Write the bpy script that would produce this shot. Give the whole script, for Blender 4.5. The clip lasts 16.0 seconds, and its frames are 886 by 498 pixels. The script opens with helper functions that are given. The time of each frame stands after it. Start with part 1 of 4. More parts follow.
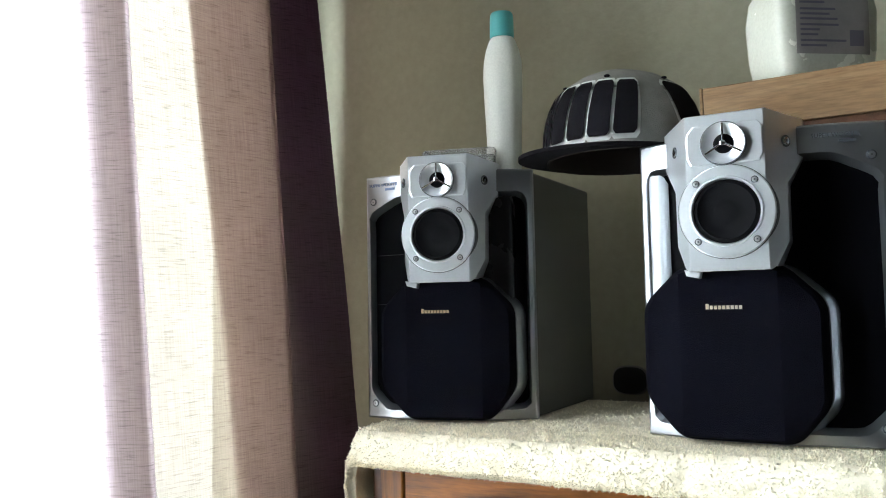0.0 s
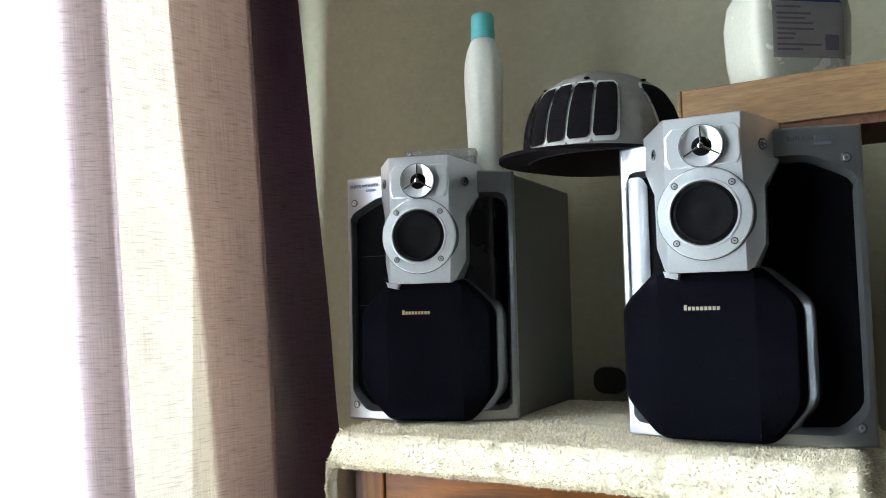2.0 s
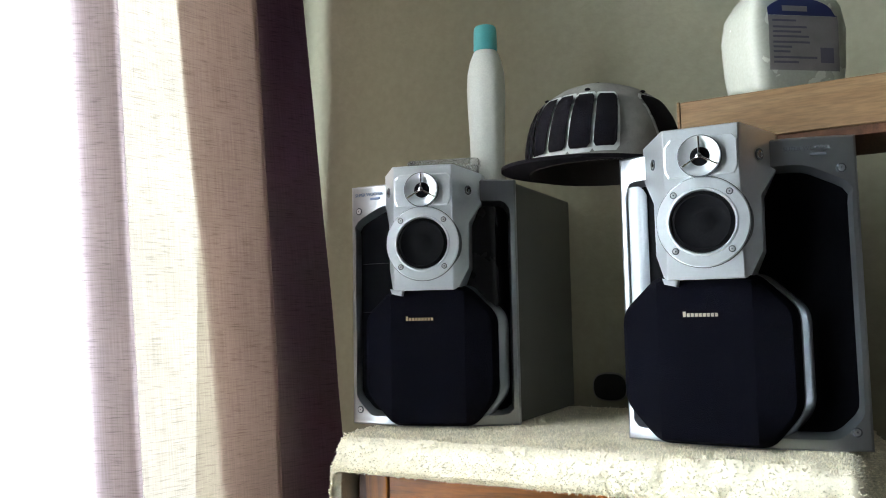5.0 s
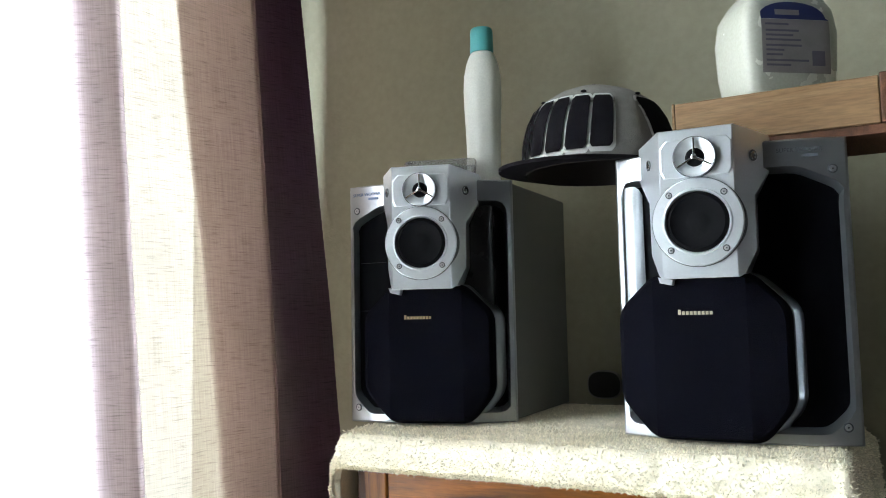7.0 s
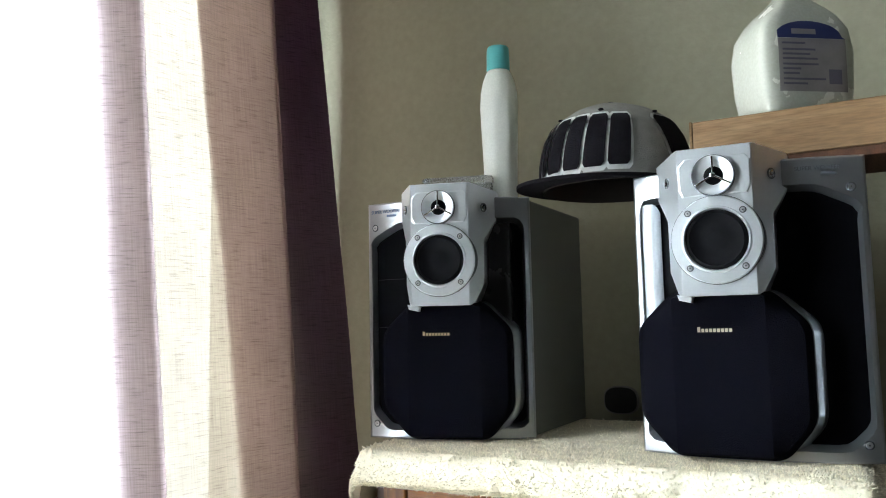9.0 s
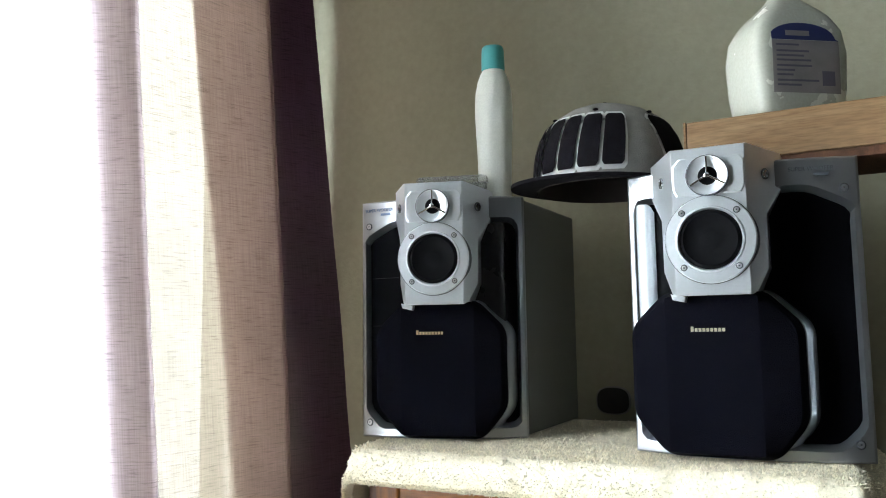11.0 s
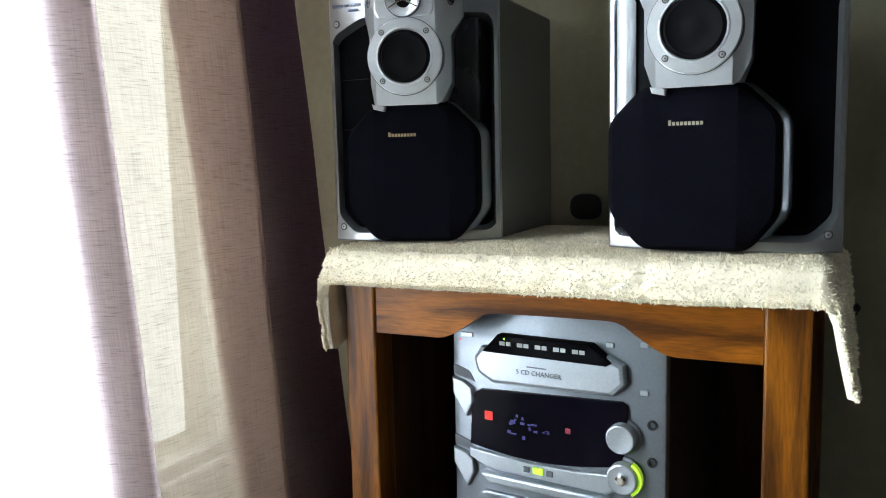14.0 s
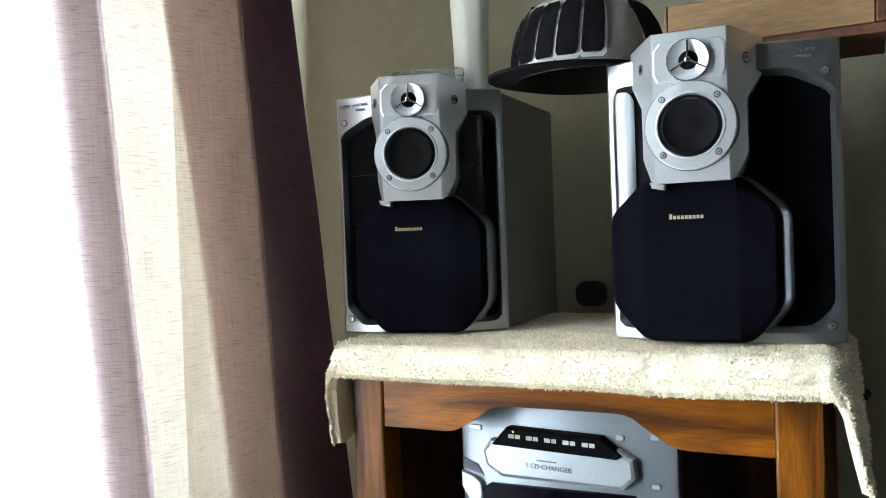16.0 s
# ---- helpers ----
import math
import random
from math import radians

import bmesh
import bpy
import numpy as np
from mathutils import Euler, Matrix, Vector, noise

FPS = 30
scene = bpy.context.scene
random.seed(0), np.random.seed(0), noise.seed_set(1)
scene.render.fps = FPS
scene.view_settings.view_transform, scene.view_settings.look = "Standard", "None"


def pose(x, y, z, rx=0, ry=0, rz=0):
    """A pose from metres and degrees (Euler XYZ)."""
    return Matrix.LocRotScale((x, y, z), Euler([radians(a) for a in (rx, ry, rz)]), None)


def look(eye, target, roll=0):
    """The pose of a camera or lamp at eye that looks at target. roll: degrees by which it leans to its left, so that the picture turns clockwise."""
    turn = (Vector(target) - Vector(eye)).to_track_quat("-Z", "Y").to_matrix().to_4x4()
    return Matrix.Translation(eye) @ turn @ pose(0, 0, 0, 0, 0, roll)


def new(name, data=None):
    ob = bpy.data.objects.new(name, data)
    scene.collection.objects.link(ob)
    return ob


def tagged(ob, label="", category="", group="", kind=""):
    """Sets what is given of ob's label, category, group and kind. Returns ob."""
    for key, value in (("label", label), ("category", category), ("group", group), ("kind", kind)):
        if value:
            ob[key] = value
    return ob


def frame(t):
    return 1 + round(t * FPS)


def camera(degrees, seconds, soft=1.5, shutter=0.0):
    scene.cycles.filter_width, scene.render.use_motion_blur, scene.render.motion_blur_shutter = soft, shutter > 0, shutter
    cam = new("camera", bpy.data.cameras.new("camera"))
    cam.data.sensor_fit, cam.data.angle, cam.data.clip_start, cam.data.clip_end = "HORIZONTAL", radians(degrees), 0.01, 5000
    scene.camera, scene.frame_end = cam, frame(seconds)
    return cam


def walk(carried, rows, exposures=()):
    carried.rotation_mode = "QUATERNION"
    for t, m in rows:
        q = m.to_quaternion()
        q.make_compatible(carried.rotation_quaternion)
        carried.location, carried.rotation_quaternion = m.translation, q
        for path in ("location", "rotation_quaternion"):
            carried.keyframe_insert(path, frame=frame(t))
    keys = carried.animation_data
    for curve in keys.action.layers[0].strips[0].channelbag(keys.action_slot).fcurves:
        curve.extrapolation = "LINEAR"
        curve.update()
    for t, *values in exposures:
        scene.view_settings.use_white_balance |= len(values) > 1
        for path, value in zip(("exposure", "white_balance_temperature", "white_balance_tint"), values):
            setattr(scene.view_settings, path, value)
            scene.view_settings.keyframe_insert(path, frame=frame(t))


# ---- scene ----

cam = camera(58.53, 16.0, soft=1.0)
# seconds, place of the eye, pitch, roll, yaw
ROWS = [
    (0.0, 0.0155, 0.1949, 0.6942, 4.24, 1.05, 29.61),
    (0.5, 0.0163, 0.1946, 0.6940, 4.47, 1.22, 29.42),
    (1.0, 0.0154, 0.1927, 0.6972, 4.80, 1.41, 28.95),
    (1.5, 0.0174, 0.1921, 0.6970, 4.70, 1.49, 28.89),
    (2.0, 0.0178, 0.1941, 0.6959, 4.19, 1.15, 28.33),
    (2.5, 0.0156, 0.1874, 0.6942, 3.78, 1.02, 28.59),
    (3.0, 0.0145, 0.1841, 0.6963, 4.25, 1.06, 28.76),
    (3.5, 0.0202, 0.1773, 0.6971, 5.48, 0.99, 28.31),
    (4.0, 0.0182, 0.1747, 0.6949, 5.23, 1.06, 27.91),
    (4.5, 0.0214, 0.1798, 0.6930, 4.79, 0.87, 27.62),
    (4.7, 0.0214, 0.1790, 0.6930, 4.76, 0.99, 28.20),
    (6.8, 0.0178, 0.1650, 0.6919, 5.13, 1.10, 28.22),
    (7.0, 0.0176, 0.1628, 0.6919, 4.80, 1.09, 27.50),
    (7.5, 0.0130, 0.1547, 0.6958, 5.15, 0.81, 28.06),
    (8.0, 0.0107, 0.1456, 0.7005, 6.10, 0.49, 28.29),
    (8.5, 0.0091, 0.1455, 0.6997, 6.30, 0.50, 28.13),
    (9.0, 0.0106, 0.1504, 0.6978, 5.66, 1.11, 28.11),
    (9.2, 0.0106, 0.1504, 0.6978, 5.66, 1.03, 28.32),
    (11.3, 0.0076, 0.1496, 0.6932, 5.84, 0.80, 27.43),
    (11.5, 0.0076, 0.1496, 0.6932, 5.38, 0.80, 27.81),
    (12.0, 0.0083, 0.1451, 0.6838, 3.33, 1.12, 26.98),
    (12.5, 0.0075, 0.1422, 0.6885, 4.24, 1.08, 26.15),
    (13.0, 0.0068, 0.1544, 0.6802, 0.60, 1.19, 26.17),
    (13.5, 0.0015, 0.1643, 0.6649, -4.46, 0.98, 26.45),
    (14.0, -0.0007, 0.1655, 0.6592, -6.43, 1.31, 25.56),
    (14.5, 0.0054, 0.1697, 0.6613, -6.03, 2.01, 24.67),
    (15.0, 0.0093, 0.1611, 0.6653, -4.36, 1.65, 23.74),
    (15.5, 0.0076, 0.1544, 0.6710, -2.66, 1.57, 24.39),
    (16.0, 0.0031, 0.1569, 0.6789, -0.89, 2.12, 25.94),
]
walk(cam, [(t, pose(x, y, z, 90 + pitch, roll, yaw)) for t, x, y, z, pitch, roll, yaw in ROWS],
     exposures=[(0.0, -0.30), (12.5, -0.30), (14.0, -0.50), (15.0, -0.46), (16.0, -0.33)])

# ---- light: a bright sky outside the window ----
world = bpy.data.worlds.new("sky")
scene.world = world
world.use_nodes = True
wn = world.node_tree.nodes
sky = wn.new("ShaderNodeTexSky")
sky.sky_type, sky.sun_disc = "NISHITA", False
sky.sun_elevation, sky.sun_rotation = radians(42), radians(200)
wn["Background"].inputs["Strength"].default_value = 0.15
world.node_tree.links.new(sky.outputs["Color"], wn["Background"].inputs["Color"])

sun_data = bpy.data.lights.new("sun", "SUN")
sun_data.energy, sun_data.angle, sun_data.color = 0.6, radians(12), (1.0, 0.95, 0.88)
sun = new("sun", sun_data)
sun.matrix_world = look((-6, -2.5, 7), (0, 0, 0))

sky_data = bpy.data.lights.new("window_light", "AREA")
sky_data.shape, sky_data.size, sky_data.size_y = "RECTANGLE", 1.90, 1.80
sky_data.energy, sky_data.color = 208.0, (0.80, 0.93, 1.0)
sky_lamp = new("window_light", sky_data)
sky_lamp.matrix_world = look((-1.09, 0.50, 0.96), (0.0, 0.50, 0.96))


# ---- materials ----
def material(name, color, rough=0.6, metal=0.0, var=0.12, scale=30.0, bump=0.0, bump_scale=200.0,
             stretch=(1, 1, 1), spec=0.5, trans=0.0, ior=1.45, fine=0.06, island=0.0):
    """Principled surface with variation at two scales and fine relief."""
    m = bpy.data.materials.new(name)
    m.use_nodes = True
    nt = m.node_tree
    b = nt.nodes["Principled BSDF"]
    tc = nt.nodes.new("ShaderNodeTexCoord")
    mp = nt.nodes.new("ShaderNodeMapping")
    mp.inputs["Scale"].default_value = stretch
    nt.links.new(tc.outputs["Object"], mp.inputs["Vector"])
    n1, n2 = nt.nodes.new("ShaderNodeTexNoise"), nt.nodes.new("ShaderNodeTexNoise")
    n1.inputs["Scale"].default_value, n2.inputs["Scale"].default_value = scale, scale * 14
    n1.inputs["Detail"].default_value = 5
    for n in (n1, n2):
        nt.links.new(mp.outputs["Vector"], n.inputs["Vector"])
    def shade(src, amount, base_in):
        mr = nt.nodes.new("ShaderNodeMapRange")
        mr.inputs["From Min"].default_value, mr.inputs["From Max"].default_value = 0.25, 0.75
        mr.inputs["To Min"].default_value, mr.inputs["To Max"].default_value = 1 - amount, 1 + amount
        nt.links.new(src, mr.inputs["Value"])
        mx = nt.nodes.new("ShaderNodeVectorMath")
        mx.operation = "SCALE"
        if isinstance(base_in, tuple):
            mx.inputs[0].default_value = base_in
        else:
            nt.links.new(base_in, mx.inputs[0])
        nt.links.new(mr.outputs["Result"], mx.inputs["Scale"])
        return mx.outputs["Vector"]
    c = shade(n1.outputs["Fac"], var, tuple(color))
    c = shade(n2.outputs["Fac"], fine, c)
    if island:
        geo = nt.nodes.new("ShaderNodeNewGeometry")
        c = shade(geo.outputs["Random Per Island"], island, c)
    nt.links.new(c, b.inputs["Base Color"])
    rr = nt.nodes.new("ShaderNodeMapRange")
    swing = 0.08 if metal < 0.2 else 0.012
    rr.inputs["To Min"].default_value, rr.inputs["To Max"].default_value = max(0.02, rough - swing), min(1, rough + swing)
    nt.links.new(n1.outputs["Fac"], rr.inputs["Value"])
    nt.links.new(rr.outputs["Result"], b.inputs["Roughness"])
    b.inputs["Metallic"].default_value = metal
    b.inputs["Specular IOR Level"].default_value = spec
    b.inputs["Transmission Weight"].default_value = trans
    b.inputs["IOR"].default_value = ior
    if bump:
        nb = nt.nodes.new("ShaderNodeTexNoise")
        nb.inputs["Scale"].default_value, nb.inputs["Detail"].default_value = bump_scale, 4
        nt.links.new(mp.outputs["Vector"], nb.inputs["Vector"])
        bp = nt.nodes.new("ShaderNodeBump")
        bp.inputs["Strength"].default_value, bp.inputs["Distance"].default_value = bump, 0.002
        nt.links.new(nb.outputs["Fac"], bp.inputs["Height"])
        nt.links.new(bp.outputs["Normal"], b.inputs["Normal"])
    return m


def wood(name, dark, light, axis=0, rough=0.38, rings=22.0):
    """Oak-like grain running along one axis of the object."""
    m = bpy.data.materials.new(name)
    m.use_nodes = True
    nt = m.node_tree
    b = nt.nodes["Principled BSDF"]
    tc, mp = nt.nodes.new("ShaderNodeTexCoord"), nt.nodes.new("ShaderNodeMapping")
    s = [1.0, 1.0, 1.0]
    s[axis] = 0.10
    mp.inputs["Scale"].default_value = s
    nt.links.new(tc.outputs["Object"], mp.inputs["Vector"])
    warp = nt.nodes.new("ShaderNodeTexNoise")
    warp.inputs["Scale"].default_value, warp.inputs["Detail"].default_value = rings, 6
    warp.inputs["Distortion"].default_value = 1.4
    pores = nt.nodes.new("ShaderNodeTexNoise")
    pores.inputs["Scale"].default_value, pores.inputs["Detail"].default_value = rings * 16, 3
    for n in (warp, pores):
        nt.links.new(mp.outputs["Vector"], n.inputs["Vector"])
    ramp = nt.nodes.new("ShaderNodeValToRGB")
    ramp.color_ramp.elements[0].position, ramp.color_ramp.elements[0].color = 0.36, (*dark, 1)
    ramp.color_ramp.elements[1].position, ramp.color_ramp.elements[1].color = 0.62, (*light, 1)
    nt.links.new(warp.outputs["Fac"], ramp.inputs["Fac"])
    mr = nt.nodes.new("ShaderNodeMapRange")
    mr.inputs["From Min"].default_value, mr.inputs["From Max"].default_value = 0.3, 0.6
    mr.inputs["To Min"].default_value, mr.inputs["To Max"].default_value = 0.72, 1.08
    nt.links.new(pores.outputs["Fac"], mr.inputs["Value"])
    sc = nt.nodes.new("ShaderNodeVectorMath")
    sc.operation = "SCALE"
    nt.links.new(ramp.outputs["Color"], sc.inputs[0])
    nt.links.new(mr.outputs["Result"], sc.inputs["Scale"])
    nt.links.new(sc.outputs["Vector"], b.inputs["Base Color"])
    b.inputs["Roughness"].default_value = rough
    b.inputs["Specular IOR Level"].default_value = 0.25
    bp = nt.nodes.new("ShaderNodeBump")
    bp.inputs["Strength"].default_value, bp.inputs["Distance"].default_value = 0.25, 0.001
    nt.links.new(pores.outputs["Fac"], bp.inputs["Height"])
    nt.links.new(bp.outputs["Normal"], b.inputs["Normal"])
    return m


def cloth(name, color, through_color, through_amount, clear=0.0):
    """Loosely woven linen: slubs across, threads down, part of the light comes through."""
    m = bpy.data.materials.new(name)
    m.use_nodes = True
    nt = m.node_tree
    nt.nodes.remove(nt.nodes["Principled BSDF"])
    out = nt.nodes["Material Output"]
    tc = nt.nodes.new("ShaderNodeTexCoord")
    def streak(sx, sy, sz, scale, lo, hi):
        mp, n, r = nt.nodes.new("ShaderNodeMapping"), nt.nodes.new("ShaderNodeTexNoise"), nt.nodes.new("ShaderNodeMapRange")
        mp.inputs["Scale"].default_value = (sx, sy, sz)
        n.inputs["Scale"].default_value, n.inputs["Detail"].default_value = scale, 4
        r.inputs["From Min"].default_value, r.inputs["From Max"].default_value = 0.3, 0.7
        r.inputs["To Min"].default_value, r.inputs["To Max"].default_value = lo, hi
        nt.links.new(tc.outputs["UV"], mp.inputs["Vector"])
        nt.links.new(mp.outputs["Vector"], n.inputs["Vector"])
        nt.links.new(n.outputs["Fac"], r.inputs["Value"])
        return r.outputs["Result"]
    weft = streak(30, 640, 1, 1.0, 0.88, 1.08)
    warp = streak(700, 16, 1, 1.0, 0.88, 1.10)
    slub = streak(48, 620, 7, 1.0, 1.48, 0.66)
    blotch = streak(9, 5, 1, 1.0, 0.90, 1.08)
    def times(a, b):
        x = nt.nodes.new("ShaderNodeMath")
        x.operation = "MULTIPLY"
        nt.links.new(a, x.inputs[0])
        nt.links.new(b, x.inputs[1])
        return x.outputs[0]
    cut = nt.nodes.new("ShaderNodeMath")
    cut.operation = "MINIMUM"
    nt.links.new(slub, cut.inputs[0])
    cut.inputs[1].default_value = 1.0
    k = times(times(times(weft, warp), blotch), cut.outputs[0])
    def tint(rgb):
        v = nt.nodes.new("ShaderNodeVectorMath")
        v.operation = "SCALE"
        v.inputs[0].default_value = rgb
        nt.links.new(k, v.inputs["Scale"])
        return v.outputs["Vector"]
    d, tr = nt.nodes.new("ShaderNodeBsdfDiffuse"), nt.nodes.new("ShaderNodeBsdfTranslucent")
    nt.links.new(tint(color), d.inputs["Color"])
    nt.links.new(tint(through_color), tr.inputs["Color"])
    bp = nt.nodes.new("ShaderNodeBump")
    bp.inputs["Strength"].default_value, bp.inputs["Distance"].default_value = 0.5, 0.001
    nt.links.new(k, bp.inputs["Height"])
    nt.links.new(bp.outputs["Normal"], d.inputs["Normal"])
    mix = nt.nodes.new("ShaderNodeMixShader")
    mix.inputs["Fac"].default_value = through_amount
    nt.links.new(d.outputs[0], mix.inputs[1])
    nt.links.new(tr.outputs[0], mix.inputs[2])
    last = mix.outputs[0]
    if clear:
        tp, mix2 = nt.nodes.new("ShaderNodeBsdfTransparent"), nt.nodes.new("ShaderNodeMixShader")
        tp.inputs["Color"].default_value = (1.0, 0.95, 0.85, 1)
        open_share = nt.nodes.new("ShaderNodeMath")
        open_share.operation = "MULTIPLY"
        nt.links.new(k, open_share.inputs[0])
        open_share.inputs[1].default_value = clear
        nt.links.new(open_share.outputs[0], mix2.inputs["Fac"])
        nt.links.new(last, mix2.inputs[1])
        nt.links.new(tp.outputs[0], mix2.inputs[2])
        last = mix2.outputs[0]
    nt.links.new(last, out.inputs["Surface"])
    return m


def glow(name, color, strength):
    m = bpy.data.materials.new(name)
    m.use_nodes = True
    b = m.node_tree.nodes["Principled BSDF"]
    b.inputs["Base Color"].default_value = (*color, 1)
    b.inputs["Emission Color"].default_value = (*color, 1)
    b.inputs["Emission Strength"].default_value = strength
    return m


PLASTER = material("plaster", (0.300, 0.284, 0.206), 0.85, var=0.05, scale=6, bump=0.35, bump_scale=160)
# plaster darkened for the unseen walls, so they bounce less light
PLASTER_DIMMED = material("dimmed_plaster", (0.085, 0.066, 0.056), 0.85, var=0.05, scale=6, bump=0.35, bump_scale=160)
CEILING = material("ceiling_paint", (0.36, 0.35, 0.33), 0.9, var=0.03, scale=5, bump=0.2)
CARPET = material("carpet", (0.12, 0.10, 0.08), 0.95, var=0.2, scale=40, bump=0.8, bump_scale=500)
WHITE_PAINT = material("white_paint", (0.80, 0.80, 0.78), 0.45, var=0.04, scale=12, bump=0.1)
OAK_X = wood("oak_rail", (0.075, 0.020, 0.0015), (0.31, 0.098, 0.005), 0, rings=30.0)
OAK_Z = wood("oak_leg", (0.062, 0.018, 0.0015), (0.23, 0.074, 0.004), 2, rings=30.0)
# same oak darker: the shade inside the table is in the colour
OAK_SHADED = wood("oak_inside_shaded", (0.06, 0.025, 0.010), (0.12, 0.05, 0.018), 2, 0.6)
BOARD = wood("pale_pine", (0.20, 0.115, 0.055), (0.25, 0.155, 0.080), 0, 0.6, 30)
BOARD_END = wood("brown_end_wood", (0.07, 0.030, 0.016), (0.13, 0.055, 0.030), 1, 0.6, 40)
SILVER = material("silver_paint", (0.86, 0.89, 0.93), 0.33, 0.86, var=0.012, scale=30, fine=0.02)
SILVER_RING = material("satin_silver_ring", (0.88, 0.91, 0.95), 0.30, 0.77, var=0.012, scale=25, fine=0.02)
BAFFLE = material("grey_silver_paint", (0.45, 0.47, 0.50), 0.30, 0.93, var=0.012, scale=30, fine=0.02)
CHROME = material("chrome", (0.85, 0.86, 0.88), 0.12, 1.0, var=0.02)
SCREW = material("screw_steel", (0.62, 0.62, 0.64), 0.3, 0.9, var=0.08, scale=200)
CABINET = material("grey_vinyl", (0.135, 0.133, 0.122), 0.55, var=0.07, scale=25, bump=0.25, bump_scale=700)
GRILLE = material("navy_grille_cloth", (0.0022, 0.0022, 0.0050), 0.95, var=0.15, scale=60, bump=0.7, bump_scale=1400, spec=0.08)
GLOSS_BLACK = material("glossy_black_plastic", (0.0025, 0.0025, 0.0035), 0.45, var=0.1, scale=20, spec=0.03)
CHEEK_SILVER = material("soft_silver_plastic", (0.62, 0.65, 0.69), 0.52, 0.55, var=0.02, scale=25, fine=0.02)
CHEEK_BLACK = material("polished_black_plastic", (0.014, 0.014, 0.016), 0.28, var=0.1, scale=20, spec=0.35)
SEAM = material("dull_black_plastic", (0.030, 0.030, 0.032), 0.6, var=0.1, scale=50)
CONE = material("black_cone", (0.004, 0.004, 0.005), 0.8, var=0.15, scale=80, spec=0.1)
GOLD = material("gold_print", (0.75, 0.55, 0.30), 0.35, 0.6, var=0.1, scale=300)
PALE_GOLD = material("pale_gold_print", (0.72, 0.64, 0.46), 0.35, 0.5, var=0.1, scale=300)
PRINT = material("grey_blue_print", (0.16, 0.22, 0.36), 0.6, var=0.05)
TOWELLING = material("cream_towelling", (0.85, 0.77, 0.61), 0.95, var=0.09, scale=45, bump=0.4, bump_scale=420, fine=0.09)
TERRY = material("cream_terry_loops", (0.86, 0.79, 0.63), 0.95, var=0.16, scale=70, fine=0.10, island=0.14)
PLASTIC_WHITE = material("white_bottle_plastic", (0.78, 0.79, 0.72), 0.32, var=0.03, scale=30)
TEAL = material("teal_plastic", (0.10, 0.44, 0.44), 0.38, var=0.05, scale=40)
JUG = material("milky_plastic", (0.57, 0.57, 0.49), 0.26, var=0.04, scale=24, bump=0.1, bump_scale=120, trans=0.22, ior=1.4)
LABEL_GREY = material("faded_label", (0.22, 0.20, 0.195), 0.5, var=0.12, scale=60)
LABEL_BLUE = material("navy_label", (0.015, 0.022, 0.10), 0.4, var=0.1, scale=60)
LABEL_INK = material("label_ink", (0.10, 0.09, 0.12), 0.5, var=0.1, scale=60)
HEATHER = material("heather_grey_wool", (0.225, 0.215, 0.20), 0.95, var=0.12, scale=90, bump=0.8, bump_scale=900, fine=0.15)
BLACK_WOOL = material("black_wool", (0.008, 0.007, 0.009), 0.95, var=0.2, scale=80, bump=0.7, bump_scale=900, spec=0.08)
THREAD = material("white_thread", (0.62, 0.62, 0.60), 0.8, var=0.1, scale=200, bump=0.5, bump_scale=1500)
BRAID = material("brown_lining", (0.014, 0.009, 0.008), 0.9, var=0.2, scale=60)
STEREO = material("silver_blue_plastic", (0.21, 0.235, 0.27), 0.34, 0.70, var=0.03, scale=20)
STEREO_TRAY = material("pale_silver_plastic", (0.38, 0.42, 0.46), 0.30, 0.62, var=0.03, scale=20)
DISPLAY = material("smoked_display", (0.003, 0.0025, 0.005), 0.14, var=0.1, scale=20, spec=0.05)
PALE_INK = material("pale_ink", (0.38, 0.40, 0.39), 0.5, var=0.05)
DARK_INK = material("dark_ink", (0.10, 0.11, 0.13), 0.5, var=0.05)
BLACK_PLASTIC = material("matt_black_plastic", (0.010, 0.010, 0.010), 0.6, var=0.1, scale=50)
LED_RED = glow("red_led", (1.0, 0.03, 0.015), 0.26)
LED_GREEN = glow("green_led", (0.55, 0.95, 0.05), 0.5)
LED_BLUE = glow("dim_blue_segments", (0.05, 0.05, 0.22), 0.007)
CURTAIN = cloth("linen_curtain", (0.200, 0.088, 0.162), (0.088, 0.071, 0.052), 0.5, 0.043)
GATHERED = cloth("heavy_gathered_linen", (0.200, 0.088, 0.162), (0.125, 0.098, 0.080), 0.5, 0.030)
# cloth of the added sheet that holds back window light
DIMMING_SHEET = cloth("dimming_sheet", (0.10, 0.065, 0.068), (0.37, 0.268, 0.232), 0.8, 0.028)
LINING = cloth("thin_lining", (0.14, 0.090, 0.110), (0.50, 0.425, 0.46), 0.8, 0.022)
SHEER = cloth("white_sheer", (0.60, 0.57, 0.58), (0.82, 0.79, 0.80), 0.85, 0.22)
CLEAR = bpy.data.materials.new("clear_plastic")
CLEAR.use_nodes = True
_b = CLEAR.node_tree.nodes["Principled BSDF"]
_b.inputs["Base Color"].default_value = (0.93, 0.95, 0.95, 1)
_b.inputs["Roughness"].default_value, _b.inputs["IOR"].default_value = 0.22, 1.35
_b.inputs["Transmission Weight"].default_value = 0.80
GLASS = bpy.data.materials.new("window_glass")
GLASS.use_nodes = True
_b = GLASS.node_tree.nodes["Principled BSDF"]
_b.inputs["Roughness"].default_value, _b.inputs["IOR"].default_value = 0.02, 1.1
_b.inputs["Transmission Weight"].default_value = 1.0


